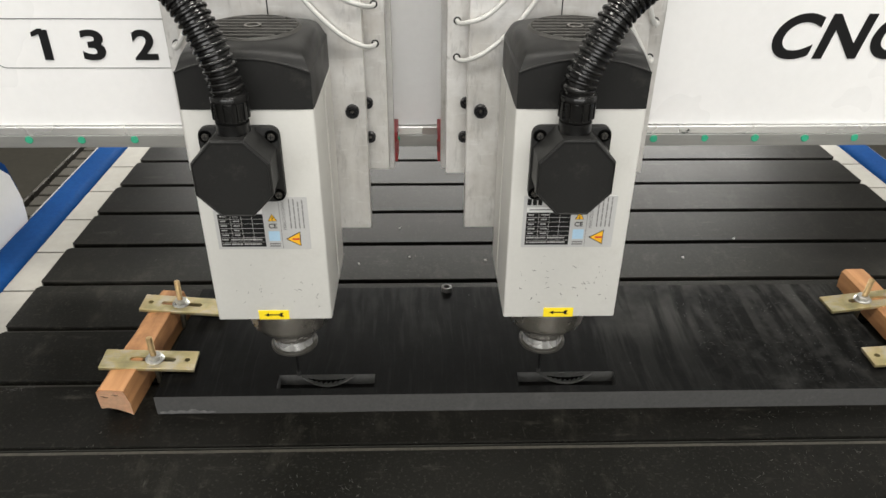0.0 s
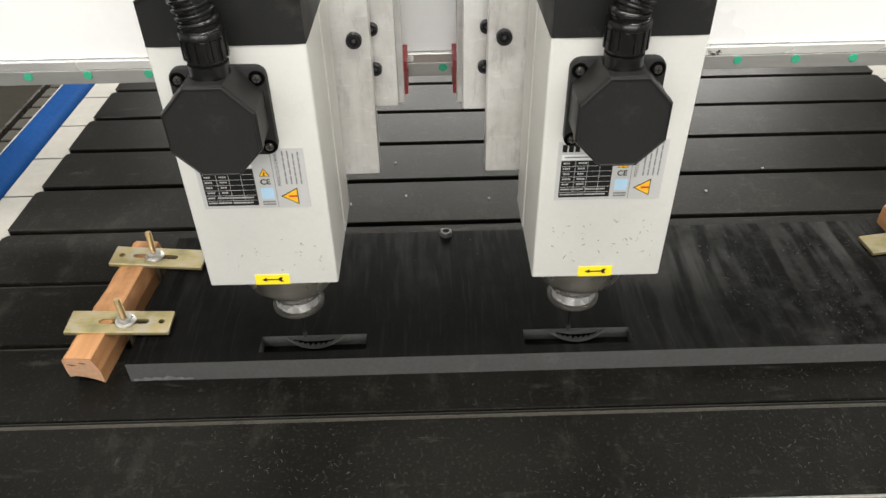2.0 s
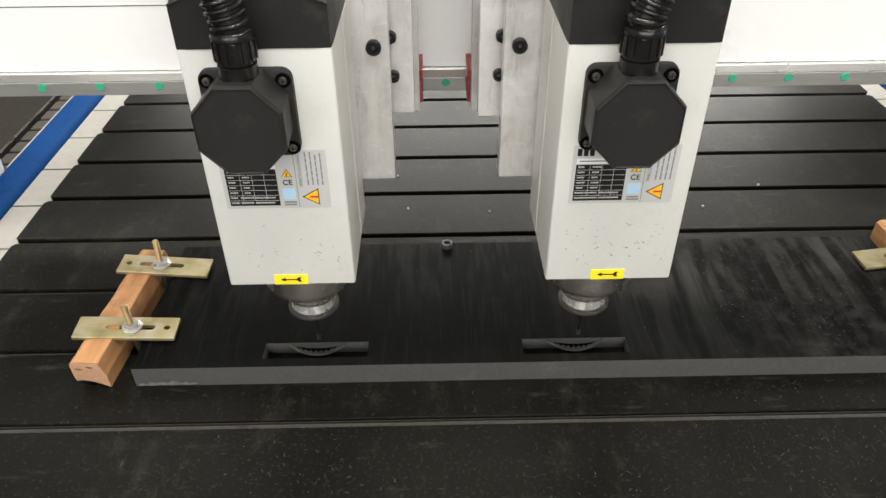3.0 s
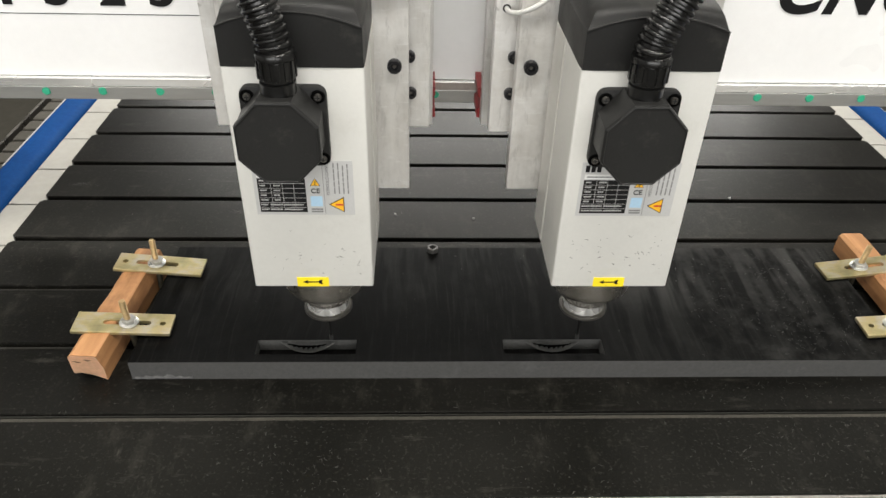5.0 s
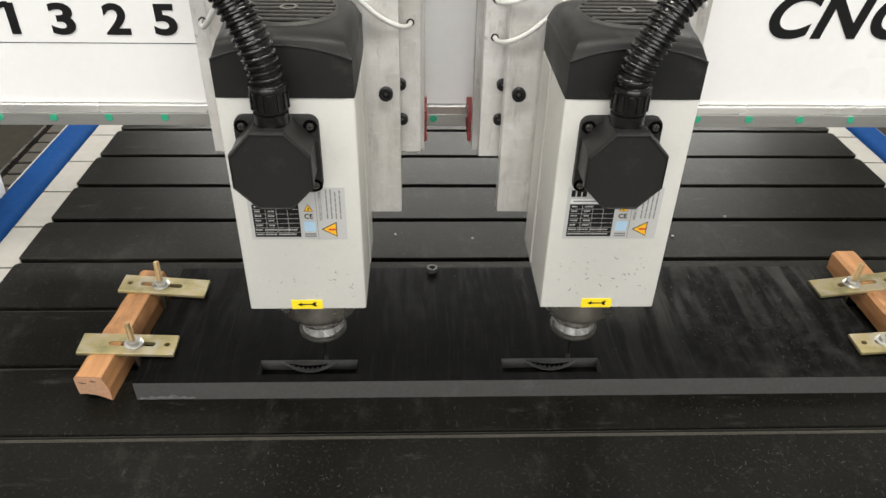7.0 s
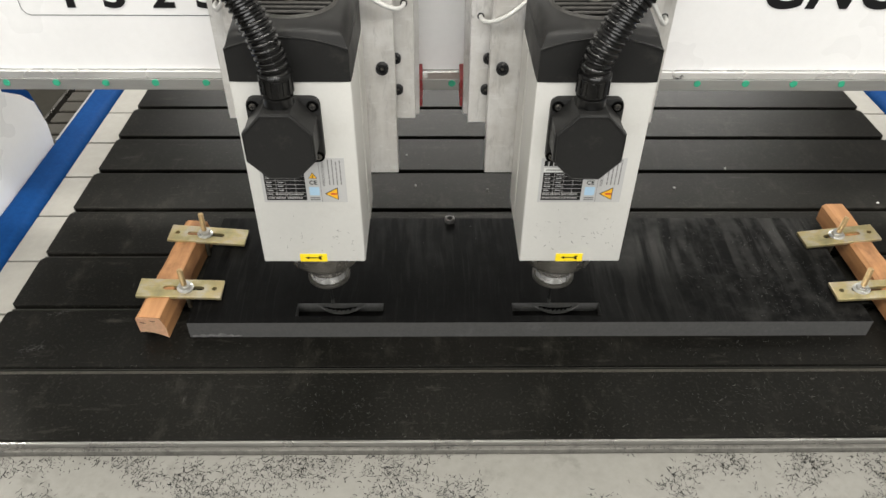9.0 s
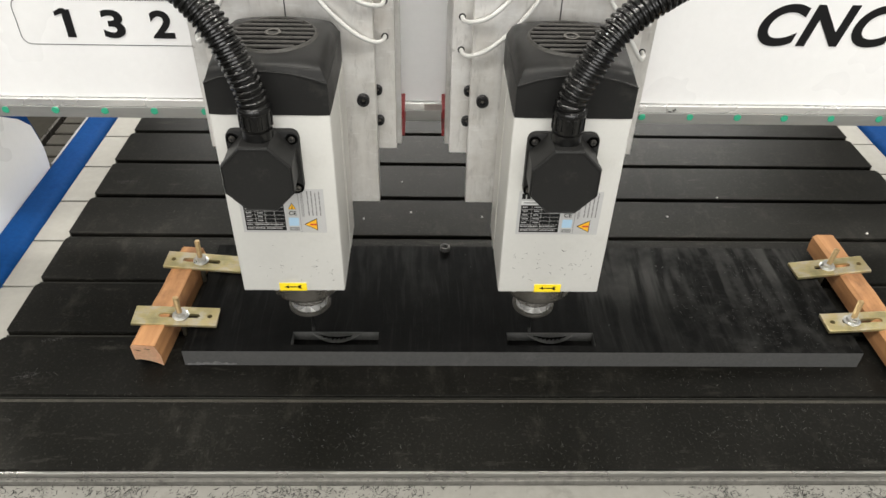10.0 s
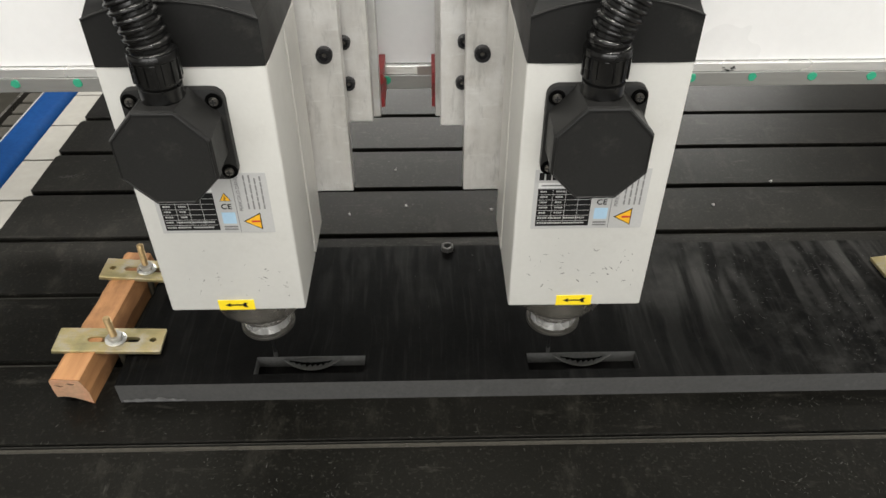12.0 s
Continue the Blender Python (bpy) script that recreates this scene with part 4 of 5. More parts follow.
def spindle_head(xc, hose, holes, tubes, slide_low, off, label):
    head = thing("spindle_head", (xc, 0.06, 0.0945), label, "spindle", "spindle heads on the beam")
    bm = box(B(), -0.06, 0.06, 0.0, 0.0775, 0.1765, 0.4102)
    bmesh.ops.bevel(bm, geom=[e for e in bm.edges if abs(e.verts[0].co.z - e.verts[1].co.z) > 0.1], offset=0.0022, segments=3, profile=0.5, affect="EDGES")
    bmesh.ops.bevel(bm, geom=[e for e in bm.edges if e.verts[0].co.z < 0.18 and e.verts[1].co.z < 0.18 and e.is_manifold and e.calc_face_angle(0) > 1], offset=0.001, segments=2, profile=0.5, affect="EDGES")
    part("housing", bm, M["white_paint"], head, "white painted square motor housing", smooth=True, shift=HS)
    part("housing_rear", box(B(), -0.0608, 0.0608, 0.0785, 0.1285, 0.1775, 0.4100, 0.0016), M["housing_side"], head, "pale grey rear half of the housing", shift=HS)
    spindle_nose(head)
    cutter(head)
    fan_cover(head)
    junction_box(head, off)
    gland_and_hose(head, hose)
    label_plate(head, 0, 0.2642)
    st = part("arrow_sticker", box(B(), -0.0170, 0.0150, -0.0005, 0.0002, 0.1768, 0.1882), M["yellow"], head, "yellow sticker with black arrow", shift=HS)
    z = 0.1827
    arrow = [(-0.0108, z), (-0.0062, z + 0.0022), (-0.0062, z + 0.0006), (0.0045, z + 0.0006), (0.0062, z + 0.0026), (0.0092, z + 0.0026), (0.0076, z), (0.0092, z - 0.0026), (0.0062, z - 0.0026), (0.0045, z - 0.0006), (-0.0062, z - 0.0006), (-0.0062, z - 0.0022)]
    part("arrow", prism(B(), arrow, -0.0008, -0.0005), M["ink"], st, shift=HS)
    # plates that carry the motor
    part("mounting_plate", box(B(), -0.0955, 0.0955, 0.1380, 0.1580, 0.2100, 0.70, 0.0012), M["aluminium"], head, "machined aluminium mounting plate", shift=HS)
    part("plate_seam", box(B(), -0.0006, 0.0006, 0.1374, 0.1384, 0.42, 0.69), M["dark_hole"], head, shift=HS)
    part("spacer_block", box(B(), -0.045, 0.045, 0.1288, 0.1378, 0.20, 0.40), M["aluminium"], head, shift=HS)
    part("slide_plate", box(B(), -0.1180, 0.1180, 0.1640, 0.1840, slide_low, 0.74, 0.0012), M["aluminium"], head, "wide aluminium slide plate", shift=HS)
    part("slide_spacer", box(B(), -0.080, 0.080, 0.1582, 0.1638, 0.2800, 0.70), M["aluminium"], head, shift=HS)
    part("carriage_plate", box(B(), -0.1225, 0.1225, 0.2130, 0.2330, 0.2540, 0.74, 0.0012), M["aluminium"], head, "aluminium carriage plate", shift=HS)
    part("column", box(B(), -0.085, 0.085, 0.1842, 0.2128, 0.2800, 0.72), M["aluminium"], head, shift=HS)
    for sx in (-1, 1):
        bm = box(B(), sx * 0.088 - 0.0305, sx * 0.088 + 0.0305, 0.2335, 0.2835, 0.2470, 0.2860, 0.0015)
        blk = part("bearing_block", bm, M["guide_steel"], head, "steel linear bearing with red end seal", shift=HS)
        q = [(0.1190, 0.2545), (0.1260, 0.2545), (0.1260, 0.2640), (0.1232, 0.2675), (0.1232, 0.2800), (0.1260, 0.2835), (0.1260, 0.2935), (0.1190, 0.2935)]
        part("end_seal", prism(B(), [(sx * u, z) for u, z in q], 0.2345, 0.2825), M["red_cap"], blk, shift=HS)
        bolt(head, sx * 0.0808, 0.1380, 0.3585)
        bolt(head, sx * 0.0830, 0.1380, 0.4930)
        for z in (0.3180, 0.3590):
            bolt(head, sx * (0.0975 if z < 0.34 else 0.0960), 0.1640, z, 0.0062)
        for z in holes:
            part("tube_hole", cyl(B(), (sx * 0.1070, 0.1635, z), (sx * 0.1070, 0.1650, z), 0.0042, 0.0042, 16), M["dark_hole"], head, shift=HS)
    for pts in tubes:
        part("air_tube", pipe(B(), pts, 0.0026, 12), M["tube_white"], head, "thin white air tube", smooth=True, shift=HS)
    return head


def tubes_of(side, low, high):
    """Four thin tubes from the holes of a slide plate, up and over the fan cover."""
    s = side

    def from_hole(at, z, rises):
        first = [(0.107 * at, 0.172, z), (0.1068 * at, 0.160, z + 0.0001), (0.1045 * at, 0.1475, z + 0.001), (0.0965 * at, 0.1350, z + 0.005)]
        return first + [(x * at, 0.1300, z + r) for x, r in rises]

    return [
        from_hole(s, low, ((0.080, 0.0140), (0.060, 0.0300), (0.040, 0.0520), (0.020, 0.082), (0.002, 0.120), (-0.008, 0.198))),
        from_hole(s, high, ((0.080, 0.0120), (0.062, 0.0270), (0.046, 0.047), (0.032, 0.076), (0.020, 0.150))),
        from_hole(-s, low, ((0.078, 0.0330), (0.062, 0.058), (0.046, 0.090), (0.030, 0.198))),
        from_hole(-s, high, ((0.085, 0.035), (0.074, 0.068), (0.060, 0.150))),
    ]


HOSE_L = [(-0.0105, -0.0200, 0.442), (-0.0185, -0.018, 0.470), (-0.0345, -0.010, 0.501), (-0.055, 0.000, 0.524), (-0.082, 0.012, 0.543), (-0.14, 0.05, 0.562), (-0.22, 0.13, 0.572)]
HOSE_R = [(-0.0085, -0.0200, 0.442), (0.003, -0.017, 0.468), (0.022, -0.009, 0.499), (0.047, 0.001, 0.520), (0.078, 0.012, 0.537), (0.14, 0.05, 0.555), (0.22, 0.13, 0.568)]
head_left = spindle_head(-0.190, HOSE_L, (0.4255, 0.4670), tubes_of(1, 0.4255, 0.4670), 0.2755, 0.0, "white square spindle motor with black fan cover, quite clean")
head_right = spindle_head(0.113, HOSE_R, (0.4105, 0.4500), tubes_of(-1, 0.4105, 0.4500), 0.2700, 0.0020, "white square spindle motor with black scuffs on its lower face")

# ---- the workpiece ----
SX0, SX1, SY0, SY1, ST = -0.3620, 0.5830, 0.0425, 0.2760, 0.028


def slab():
    ob = thing("slab", ((SX0 + SX1) / 2, (SY0 + SY1) / 2, 0.0), "black sheet workpiece with chalky wipe marks and pockets", "workpiece")
    sh = (-(SX0 + SX1) / 2, -(SY0 + SY1) / 2, 0)
    xs = [SX0, -0.2155, -0.0950, 0.0855, 0.2085, SX1]
    ys = [SY0, 0.0555, 0.0805, SY1]
    deep = ST - 0.016
    bm = B()
    top = [[bm.verts.new((x, y, ST)) for x in xs] for y in ys]
    low = {}
    for j in range(3):
        for i in range(5):
            if j == 1 and i in (1, 3):
                q = [top[j][i], top[j][i + 1], top[j + 1][i + 1], top[j + 1][i]]
                d = [bm.verts.new((v.co.x, v.co.y, deep)) for v in q]
                bm.faces.new(d).material_index = 0
                for k in range(4):
                    bm.faces.new((q[k], q[(k + 1) % 4], d[(k + 1) % 4], d[k])).material_index = 2 if k > 0 else 1
            else:
                bm.faces.new((top[j][i], top[j][i + 1], top[j + 1][i + 1], top[j + 1][i]))
    rim = [top[0][i] for i in range(6)] + [top[j][5] for j in range(1, 4)] + [top[3][i] for i in range(4, -1, -1)] + [top[j][0] for j in (2, 1)]
    base = [bm.verts.new((v.co.x, v.co.y, 0.0002)) for v in rim]
    for k in range(len(rim)):
        j = (k + 1) % len(rim)
        bm.faces.new((rim[k], base[k], base[j], rim[j])).material_index = 1
    bm.faces.new(base[::-1])
    bmesh.ops.recalc_face_normals(bm, faces=bm.faces)
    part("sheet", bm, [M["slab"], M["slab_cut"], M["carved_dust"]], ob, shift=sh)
    for cx in (-0.1550, 0.1482):
        bm = B()
        n, w, d = 24, 0.0335, 0.0092
        front, back = [], []
        for k in range(n + 1):
            u = -1 + 2 * k / n
            drop = d * (1 - u * u)
            front.append(bm.verts.new((cx + w * u, 0.0803 - 0.0105 * (1 - u * u), ST - 0.0035 - drop * 0.75)))
            back.append(bm.verts.new((cx + w * u, 0.0804, ST - 0.0012)))
        for k in range(n):
            bm.faces.new((front[k], front[k + 1], back[k + 1], back[k]))
        bmesh.ops.solidify(bm, geom=bm.faces[:], thickness=0.0009)
        lens = part("carved_hollow", bm, M["carved_dust"], ob, "scalloped carved hollow", shift=sh)

        def on_lens(u, v, lift=0.0006):
            """A point of the hollow: u along it, v from its back edge (0) to its front (1)."""
            k = 1 - u * u
            return (cx + w * u, 0.0804 - 0.0001 - 0.0105 * k * v - lift, ST - 0.0012 - (0.0023 + d * 0.75 * k) * v + lift)

        bm = B()
        teeth = 8
        rng_t = random.Random(6)
        upper, lower = [], []
        for k in range(2 * teeth + 1):
            u = -0.74 + 1.42 * k / (2 * teeth)
            fade = math.sqrt(max(0.0, 1 - (u / 0.78) ** 2))
            upper.append(bm.verts.new(on_lens(u, 0.46 - 0.05 * fade + rng_t.uniform(-0.03, 0.03))))
            lower.append(bm.verts.new(on_lens(u - (0.05 if k % 2 else 0), 0.50 + (rng_t.uniform(0.16, 0.34) if k % 2 else 0.05) * fade)))
        for k in range(2 * teeth):
            bm.faces.new((upper[k], upper[k + 1], lower[k + 1], lower[k]))
        bmesh.ops.solidify(bm, geom=bm.faces[:], thickness=0.0003)
        part("cut_teeth", bm, M["cut_black"], lens, "dark toothed cut", shift=sh)
        arc = [on_lens(u, 1.0, 0.0) for u in (-1, -0.75, -0.5, -0.25, 0, 0.25, 0.5, 0.75, 1)]
        part("carved_rim", pipe(B(), arc, 0.0007, 8), M["carved_dust"], lens, shift=sh)
    # a pale scrape at one end of the sawn front
    rng = random.Random(3)
    low, high = [], []
    bm = B()
    for k in range(15):
        x = SX0 + 0.004 + 0.068 * k / 14
        low.append(bm.verts.new((x, SY0 - 0.0010, 0.0012 + rng.uniform(0, 0.0018))))
        high.append(bm.verts.new((x, SY0 - 0.0010, 0.0048 + rng.uniform(0, 0.0055) * math.sin(math.pi * (k + 0.5) / 15))))
    for k in range(14):
        bm.faces.new((low[k], low[k + 1], high[k + 1], high[k]))
    bmesh.ops.recalc_face_normals(bm, faces=bm.faces)
    if bm.faces[:][0].normal.y > 0:
        bmesh.ops.reverse_faces(bm, faces=bm.faces[:])
    part("scrape", bm, M["scrape_grey"], ob, "pale scrape on the sawn edge", shift=sh)


slab()


# ---- wooden bars and clamps that hold it ----
def timber(p0, p1, label):
    """A rough squared bar whose front end is at p0 and back end at p1."""
    a, b = Vector((*p0, 0)), Vector((*p1, 0))
    length = (b - a).length
    bm = B()
    rows = 13
    rings = []
    for k in range(rows):
        y = length * k / (rows - 1)
        w = 0.0188 + random.uniform(-0.0006, 0.0006)
        h = 0.0412 + random.uniform(-0.0007, 0.0007)
        under = 0.003 if k == 0 else 0.0
        rings.append([bm.verts.new((x, y + under * (1 - z / h), z)) for x, z in ((-w, 0.0095), (-w * 0.55, 0.0112), (w * 0.05, 0.0090), (w * 0.6, 0.0045), (w, 0.0002), (w + 0.0006, h * 0.5), (w - 0.004, h - 0.001), (w - 0.007, h), (-w + 0.005, h), (-w, h - 0.004), (-w - 0.0006, h * 0.5))])
    n = len(rings[0])
    for r, s in zip(rings, rings[1:]):
        for i in range(n):
            bm.faces.new((r[i], r[(i + 1) % n], s[(i + 1) % n], s[i]))
    bm.faces.new(rings[0]), bm.faces.new(rings[-1][::-1])
    bmesh.ops.recalc_face_normals(bm, faces=bm.faces)
    ob = thing("timber_bar", a, label, "wooden bar", "wooden bars beside the workpiece")
    ob.rotation_euler.z = math.atan2(b.y - a.y, b.x - a.x) - math.pi / 2
    ends = [[v.co.copy() for v in r] for r in (rings[0], rings[-1])]
    part("bar", bm, M["wood"], ob)
    for pts, push in zip(ends, (-0.0004, 0.0004)):
        bm = B()
        bm.faces.new([bm.verts.new((p.x * 0.985, p.y + push, 0.0003 + p.z * 0.985)) for p in pts])
        bmesh.ops.solidify(bm, geom=bm.faces[:], thickness=0.0003)
        part("sawn_end", bm, M["sawn_end"], ob, "pale sawn end")
    for x, z, l, fall in ((-0.015, 0.0310, 0.010, -0.0010), (-0.001, 0.0345, 0.009, -0.0008)):
        y = 0.003 * (1 - z / 0.0412) - 0.0010
        bm = prism(B(), [(x, z), (x + l * 0.3, z + 0.0005), (x + l * 0.6, z + fall * 0.3), (x + l, z + fall), (x + l * 0.55, z + fall - 0.0008), (x + l * 0.25, z - 0.0003)], y, y + 0.0008)
        part("crack", bm, M["wood_dark"], ob)
    return ob


timber((-0.4098, 0.0405), (-0.3960, 0.2525), "short reddish raw timber bar beside the black sheet")
timber((0.6365, 0.015), (0.6320, 0.2975), "long reddish raw timber bar beside the black sheet")


def slotted_plate():
    """A flat clamp bar with a long slot and a small hole; its long side is x."""
    hx, hy, th = 0.0576, 0.0180, 0.0050
    bm = B()
    outer = [(-hx, -hy), (hx, -hy), (hx, hy), (-hx, hy)]
    slot = []
    for cx, a0 in ((0.028, -90), (-0.020, 90)):
        slot += [(cx + 0.0041 * math.cos(radians(a0 + 22.5 * k)), 0.0041 * math.sin(radians(a0 + 22.5 * k))) for k in range(9)]
    hole = [(0.046 + 0.0038 * math.cos(radians(45 * k)), 0.0038 * math.sin(radians(45 * k))) for k in range(8)]
    loops = []
    for pts in (outer, slot, hole):
        vs = [bm.verts.new((x, y, th)) for x, y in pts]
        loops.append([bm.edges.new((vs[i], vs[(i + 1) % len(vs)])) for i in range(len(vs))])
    bmesh.ops.triangle_fill(bm, use_beauty=True, use_dissolve=False, edges=[e for l in loops for e in l])
    faces = bm.faces[:]
    ext = bmesh.ops.extrude_face_region(bm, geom=faces)
    bmesh.ops.translate(bm, verts=[v for v in ext["geom"] if isinstance(v, bmesh.types.BMVert)], vec=(0, 0, -th))
    bmesh.ops.recalc_face_normals(bm, faces=bm.faces)
    rim = [e for e in bm.edges if len(e.link_faces) == 2 and e.calc_face_angle(0) > 1.2 and max(abs(v.co.x) for v in e.verts) > hx - 0.001 or all(abs(v.co.y) > hy - 0.0001 for v in e.verts) and e.calc_face_angle(0) > 1.2]
    bmesh.ops.bevel(bm, geom=rim, offset=0.0009, segments=2, profile=0.5, affect="EDGES")
    return bm


def clamp(place, turn, tilt, rod_x, lean, label):
    ob = thing("clamp", place, label, "clamp", "clamps that hold the workpiece")
    ob.matrix_world = pose(*place, 0, tilt, turn)
    part("clamp_plate", slotted_plate(), M["zinc_yellow"], ob, "yellow zinc-plated slotted bar")
    bm = B()
    rows = []
    z = 0.001
    while z < 0.041:
        rows += [(0.0040, z), (0.0034, z + 0.0007)]
        z += 0.0014
    rows += [(0.0036, 0.0412), (0.003, 0.0418)]
    lathe(bm, 0, 0, rows, 14)
    rod = part("threaded_rod", bm, M["brass"], ob, "yellowed threaded rod", smooth=False)
    rod.matrix_local = pose(rod_x, 0, 0, lean[0], lean[1], 0)
    # rod below the plate, with the shade there put into its colour
    stud = part("stud", cyl(B(), (0, 0, -0.034), (0, 0, 0.001), 0.0038, 0.0038, 14), M["rod_shaded"], ob, "lower end of the rod, coloured darker for the shade", smooth=True)
    stud.matrix_local = pose(rod_x, 0, 0, lean[0], lean[1], 0)
    part("washer", lathe(B(), rod_x, 0, [(0.0112, 0.0050), (0.0116, 0.0054), (0.0116, 0.0065), (0.0110, 0.0069)], 28), M["zinc"], ob, "bright zinc washer", smooth=True)
    bm = cyl(B(), (rod_x, 0, 0.0068), (rod_x, 0, 0.0126), 0.0086, 0.0086, 6)
    bmesh.ops.bevel(bm, geom=bm.edges[:], offset=0.0008, segments=2, profile=0.5, affect="EDGES")
    part("nut", bm, M["zinc"], ob, "bright hexagon nut")
    return ob


clamp((-0.3815, 0.0985, 0.0365), 3.5, 5.5, 0.0062, (4, -5), "yellow zinc slotted clamp bar with threaded rod and nut")
clamp((-0.3705, 0.2178, 0.0372), 180.3, -5.5, 0.005, (5, 6), "yellow zinc slotted clamp bar near the far corner")
clamp((0.6045, 0.2145, 0.0372), 2.6, -5.5, -0.004, (4, 7), "yellow zinc slotted clamp bar at the far corner of the timber")
clamp((0.6040, 0.0935, 0.0372), 178.5, 5.5, 0.0190, (4, -7), "yellow zinc slotted clamp bar near the front of the timber")

# ---- chips and small things ----
def chips(name, material, count, area, z, size, label):
    rng = random.Random(name)
    verts, faces = [], []
    while count:
        x, y, keep = area(rng)
        if rng.random() > keep:
            continue
        count -= 1
        a, l, w, c = rng.uniform(0, math.pi), size * rng.choice((0.35, 0.5, 0.7, 1.0, 1.6)), size * rng.uniform(0.07, 0.2), rng.uniform(-0.5, 0.5)
        k = len(verts)
        for u, v, h in ((-1, 0, 0.0), (0, 1, 1.0), (0, -1, 0.4), (1, 0, 0.2)):
            bend = c * u * u * l * 0.5
            dx, dy = u * l * 0.5, v * w * 0.5 + bend
            verts.append((x + dx * math.cos(a) - dy * math.sin(a), y + dx * math.sin(a) + dy * math.cos(a), z + 0.0002 + h * w * 0.5))
        faces += [(k, k + 2, k + 1), (k + 2, k + 3, k + 1), (k, k + 1, k + 3, k + 2)]
    me = bpy.data.meshes.new(name)
    me.from_pydata(verts, [], faces)
    me.materials.append(material)
    return tagged(new(name, me), label, "chips", kind="stuff")


def on_front_slats(r):
    x, y = r.uniform(X_L + 0.02, X_R - 0.02), r.uniform(-0.124, 0.04)
    return x, y, (0.08 if -0.028 < y < -0.002 else 0.05 if y > 0 and x < 0.3 else 0.03 + 0.8 * noise.noise((x * 7, y * 14, 0.3)) + max(0.0, min(0.8, (x - 0.12) * 2.0)) + (0.15 if y < -0.03 else 0))


def on_ledge(r):
    x, y = r.uniform(X_L, X_R), r.uniform(-0.30, -0.139)
    return x, y, 0.16 + 1.0 * noise.noise((x * 6, y * 9, 8.7)) + 0.9 * noise.noise((x * 20, y * 24, 1.1)) + (0.15 if x > 0.35 else 0)


def on_slab(r):
    x, y = r.uniform(0.28, SX1 - 0.01), r.uniform(SY0 + 0.01, SY1 - 0.01)
    return x, y, 0.15 + 0.6 * noise.noise((x * 12, y * 12, 5.1)) + (0.35 if x > 0.45 else 0)


def on_back_slats(r):
    x, y = r.uniform(X_L + 0.02, X_R - 0.02), r.uniform(0.3, 0.9)
    return x, y, (0 if abs(((y - SLOT0) / PITCH + 0.5) % 1 - 0.5) < 0.09 else 1)


chips("chips_on_front_slats", M["chip_pale"], 1050, on_front_slats, 0.0, 0.0042, "small pale chips strewn on the front strips")
chips("chips_on_ledge", M["chip_dark"], 13000, on_ledge, -0.0155, 0.0060, "many curled black chips on the painted ledge")
def on_edge_strip(r):
    x, y = r.uniform(X_L, X_R), r.uniform(-0.1366, -0.1312)
    return x, y, 0.2 + 1.2 * noise.noise((x * 9, y * 20, 4.1))


chips("chips_on_edge_strip", M["chip_dark"], 420, on_edge_strip, -0.0076, 0.0040, "curled black chips on the metal edge strip")
chips("chips_on_slab", M["chip_grey"], 330, on_slab, ST, 0.0044, "small pale chips on the black sheet")
chips("chips_on_back_slats", M["chip_pale"], 80, on_back_slats, 0.0, 0.0050, "few pale chips on the rear strips")


def on_smears(r):
    cx, cy, wx, wy, turn = r.choice(((-0.590, 0.498, 0.022, 0.006, 0.1), (-0.556, 0.092, 0.026, 0.004, 0.25), (-0.571, 0.022, 0.020, 0.006, 0.2), (-0.300, 0.415, 0.02, 0.008, 0.0), (0.62, -0.06, 0.09, 0.03, 0.0)))
    u, v = r.gauss(0, wx * 0.5), r.gauss(0, wy * 0.5)
    return cx + u * math.cos(turn) - v * math.sin(turn), cy + u * math.sin(turn) + v * math.cos(turn), 1


chips("dust_smears", M["chip_grey"], 620, on_smears, 0.0, 0.0034, "pale rubbed dust on the black strips")


def scuffs(head, count, seed):
    """Short black smears on the lower face of a housing."""
    rng = random.Random(seed)
    bm = B()
    for _ in range(count):
        x, z = rng.uniform(-0.045, 0.05), rng.triangular(0.19, 0.255, 0.215)
        a, l, w = rng.uniform(-1.2, 1.2), rng.choice((0.0012, 0.002, 0.003, 0.0055)), rng.uniform(0.00015, 0.0004)
        dx, dz = math.cos(a) * l, math.sin(a) * l
        q = [bm.verts.new((x + u * dx - v * dz / l * w, -0.00025, z + u * dz + v * dx / l * w)) for u, v in ((-0.5, -0.3), (0.1, -1), (0.5, 0), (0.0, 1))]
        bm.faces.new(q)
    bmesh.ops.solidify(bm, geom=bm.faces[:], thickness=0.0002)
    tagged(part("scuff_marks", bm, M["scuff_dark"], head, "dark scuffs on the paint", shift=HS), kind="stuff")


scuffs(head_left, 22, 5)
scuffs(head_right, 38, 8)


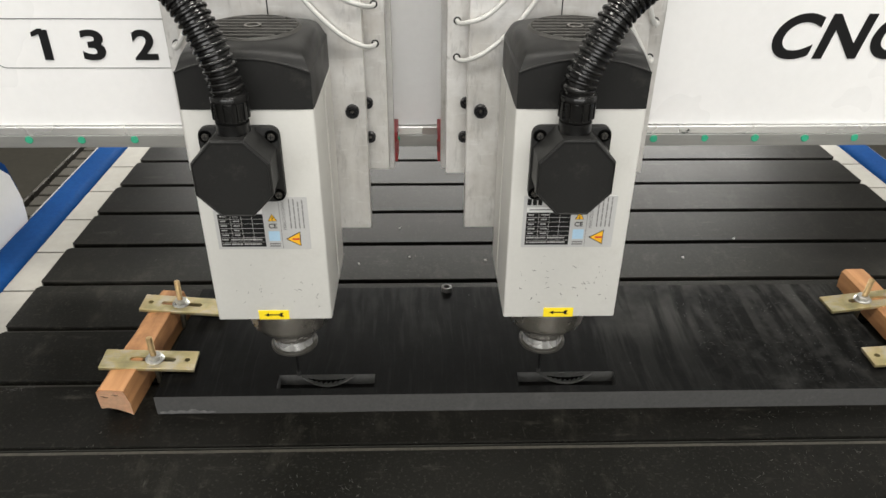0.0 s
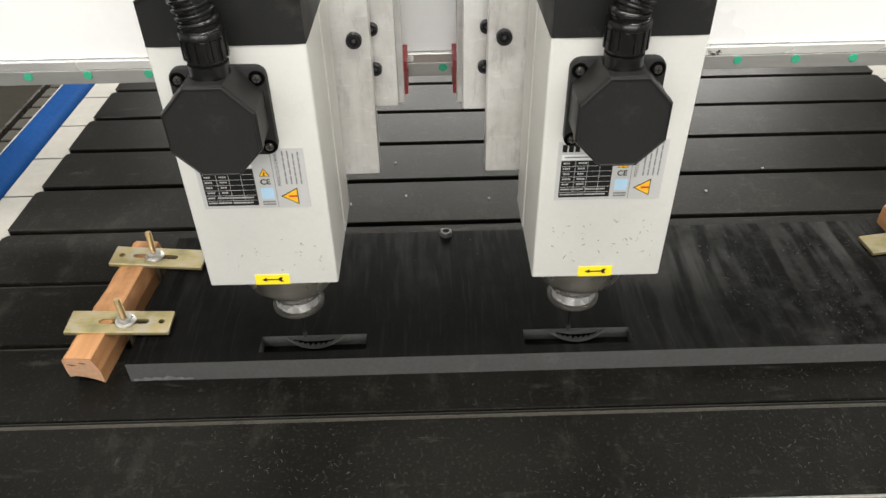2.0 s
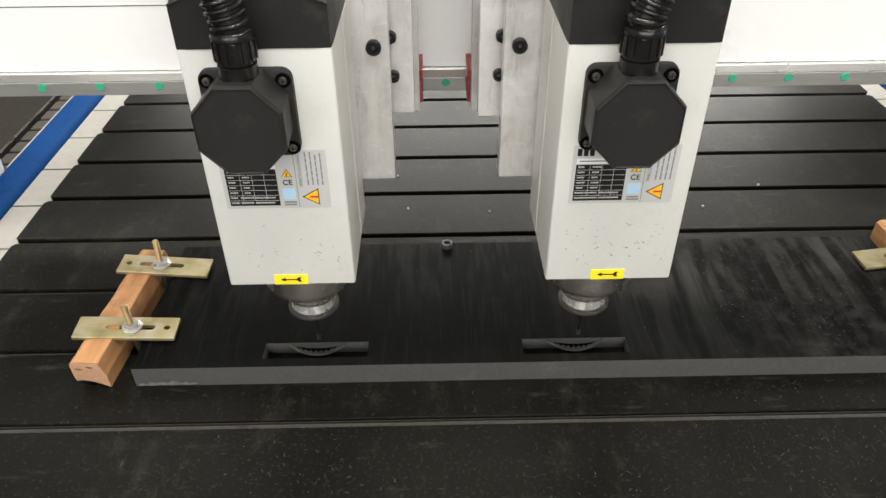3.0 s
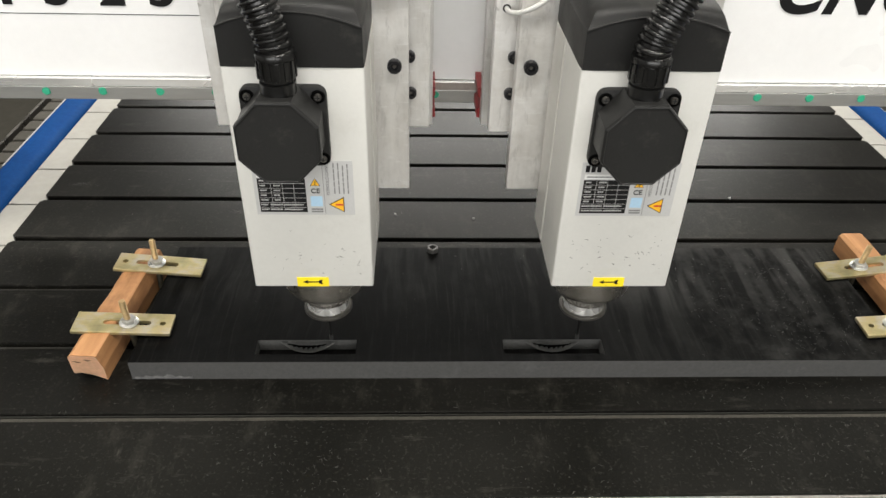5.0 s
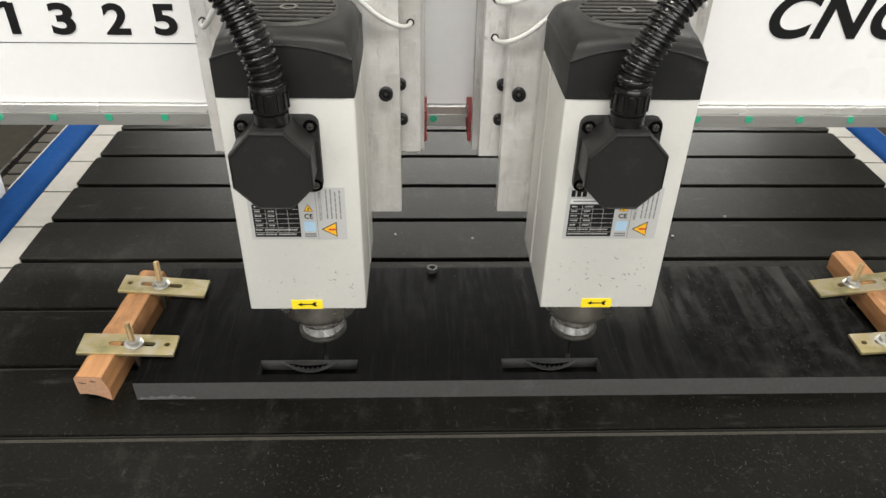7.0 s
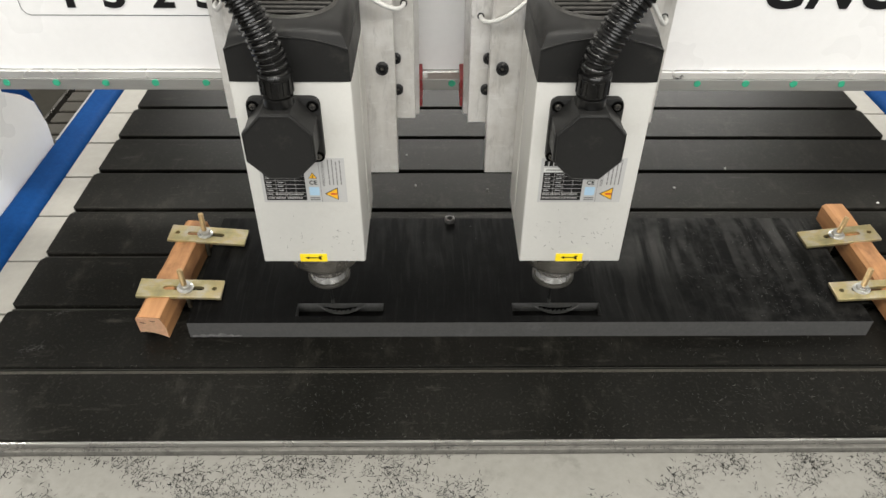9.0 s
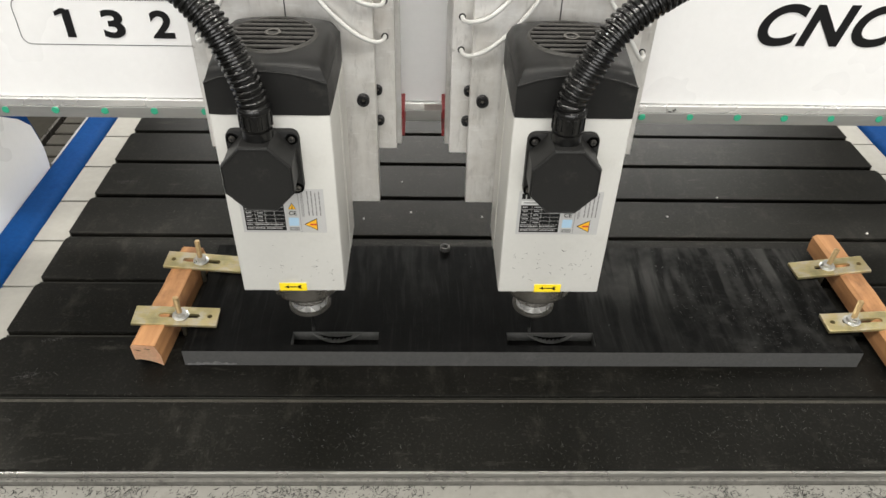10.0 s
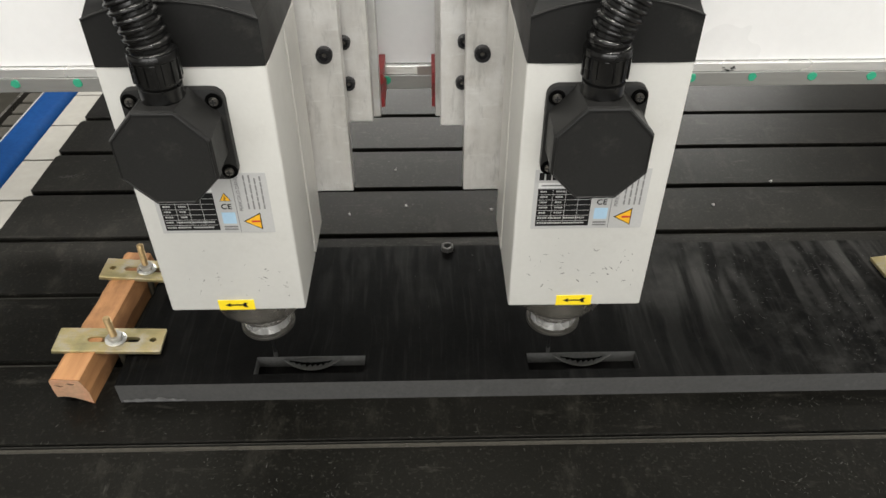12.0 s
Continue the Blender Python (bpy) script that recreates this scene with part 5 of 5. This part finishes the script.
def scraps():
    """A few pale torn flakes that lie behind the sheet."""
    rng = random.Random(12)
    for x, y in ((-0.0560, 0.4065), (0.0705, 0.3940), (0.4035, 0.3996), (-0.1388, 0.3874), (-0.0749, 0.5055), (0.5130, 0.4604), (0.7470, 0.3537)):
        bm = B()
        ring = [(x + 0.0030 * rng.uniform(0.3, 1.0) * math.cos(a), y + 0.0028 * rng.uniform(0.3, 1.0) * math.sin(a)) for a in (0.2, 1.1, 2.3, 3.3, 4.4, 5.5)]
        low = [bm.verts.new((u, v, 0.0002)) for u, v in ring]
        top = [bm.verts.new((u + rng.uniform(-0.0008, 0.0008), v, 0.0012 + rng.uniform(0, 0.0018))) for u, v in ring]
        bm.faces.new(low[::-1]), bm.faces.new(top)
        for i in range(6):
            bm.faces.new((low[i], low[(i + 1) % 6], top[(i + 1) % 6], top[i]))
        bmesh.ops.recalc_face_normals(bm, faces=bm.faces)
        ob = part("flake", bm, M["flake_pale"], None, shift=(-x, -y, 0))
        ob.location = (x, y, 0.0)
        tagged(ob, "small pale torn flake lying on a black strip", "flake", "flakes behind the sheet")


scraps()


def loose_nut():
    bm = B()
    rings = []
    for r, z in ((0.0046, 0.0), (0.0084, 0.0), (0.0084, 0.0058), (0.0074, 0.0066), (0.0050, 0.0066), (0.0046, 0.0060), (0.0046, 0.0)):
        rings.append([bm.verts.new((r * math.cos(math.pi * i / 6) * (1.0 if i % 2 else 0.93), r * math.sin(math.pi * i / 6) * (1.0 if i % 2 else 0.93), z)) for i in range(12)])
    for a, b in zip(rings, rings[1:]):
        for i in range(12):
            bm.faces.new((a[i], a[(i + 1) % 12], b[(i + 1) % 12], b[i]))
    bmesh.ops.recalc_face_normals(bm, faces=bm.faces)
    ob = part("loose_nut", bm, M["screw_dark"], None)
    ob.location = (0.0015, 0.2680, ST + 0.0001)
    tagged(ob, "small loose steel nut lying on the black sheet", "nut")


loose_nut()


def drag_chain():
    ob = thing("cable_chain", (-0.855, 0.6, -0.2), "dark plastic cable chain beside the blue tube", "cable chain")
    for k in range(26):
        y = 0.05 + 0.05 * k
        part("chain_link", box(B(), -0.895, -0.775, y, y + 0.043, -0.18, -0.10, 0.004), M["chain_grey"], ob, shift=(0.855, -0.6, 0.2))
    part("chain_tray", box(B(), -0.905, -0.765, 0.0, 1.5, -0.20, -0.1805, 0.002), M["floor_dark"], ob, "dark steel tray", shift=(0.855, -0.6, 0.2))
    part("tray_rim", box(B(), -0.912, -0.9055, 0.0, 1.5, -0.20, -0.098, 0.001), M["steel_dull"], ob, shift=(0.855, -0.6, 0.2))
    part("tray_bracket", box(B(), -0.90, -0.78, 0.7, 0.76, -0.86, -0.2005), M["floor_dark"], ob, shift=(0.855, -0.6, 0.2))


drag_chain()


def motions():
    for head, x in ((head_left, -0.190), (head_right, 0.113)):
        walk(head, [(t, pose(x + dx, 0.06, 0.0945 + dz)) for t, dx, dz in SLIDE])


motions()
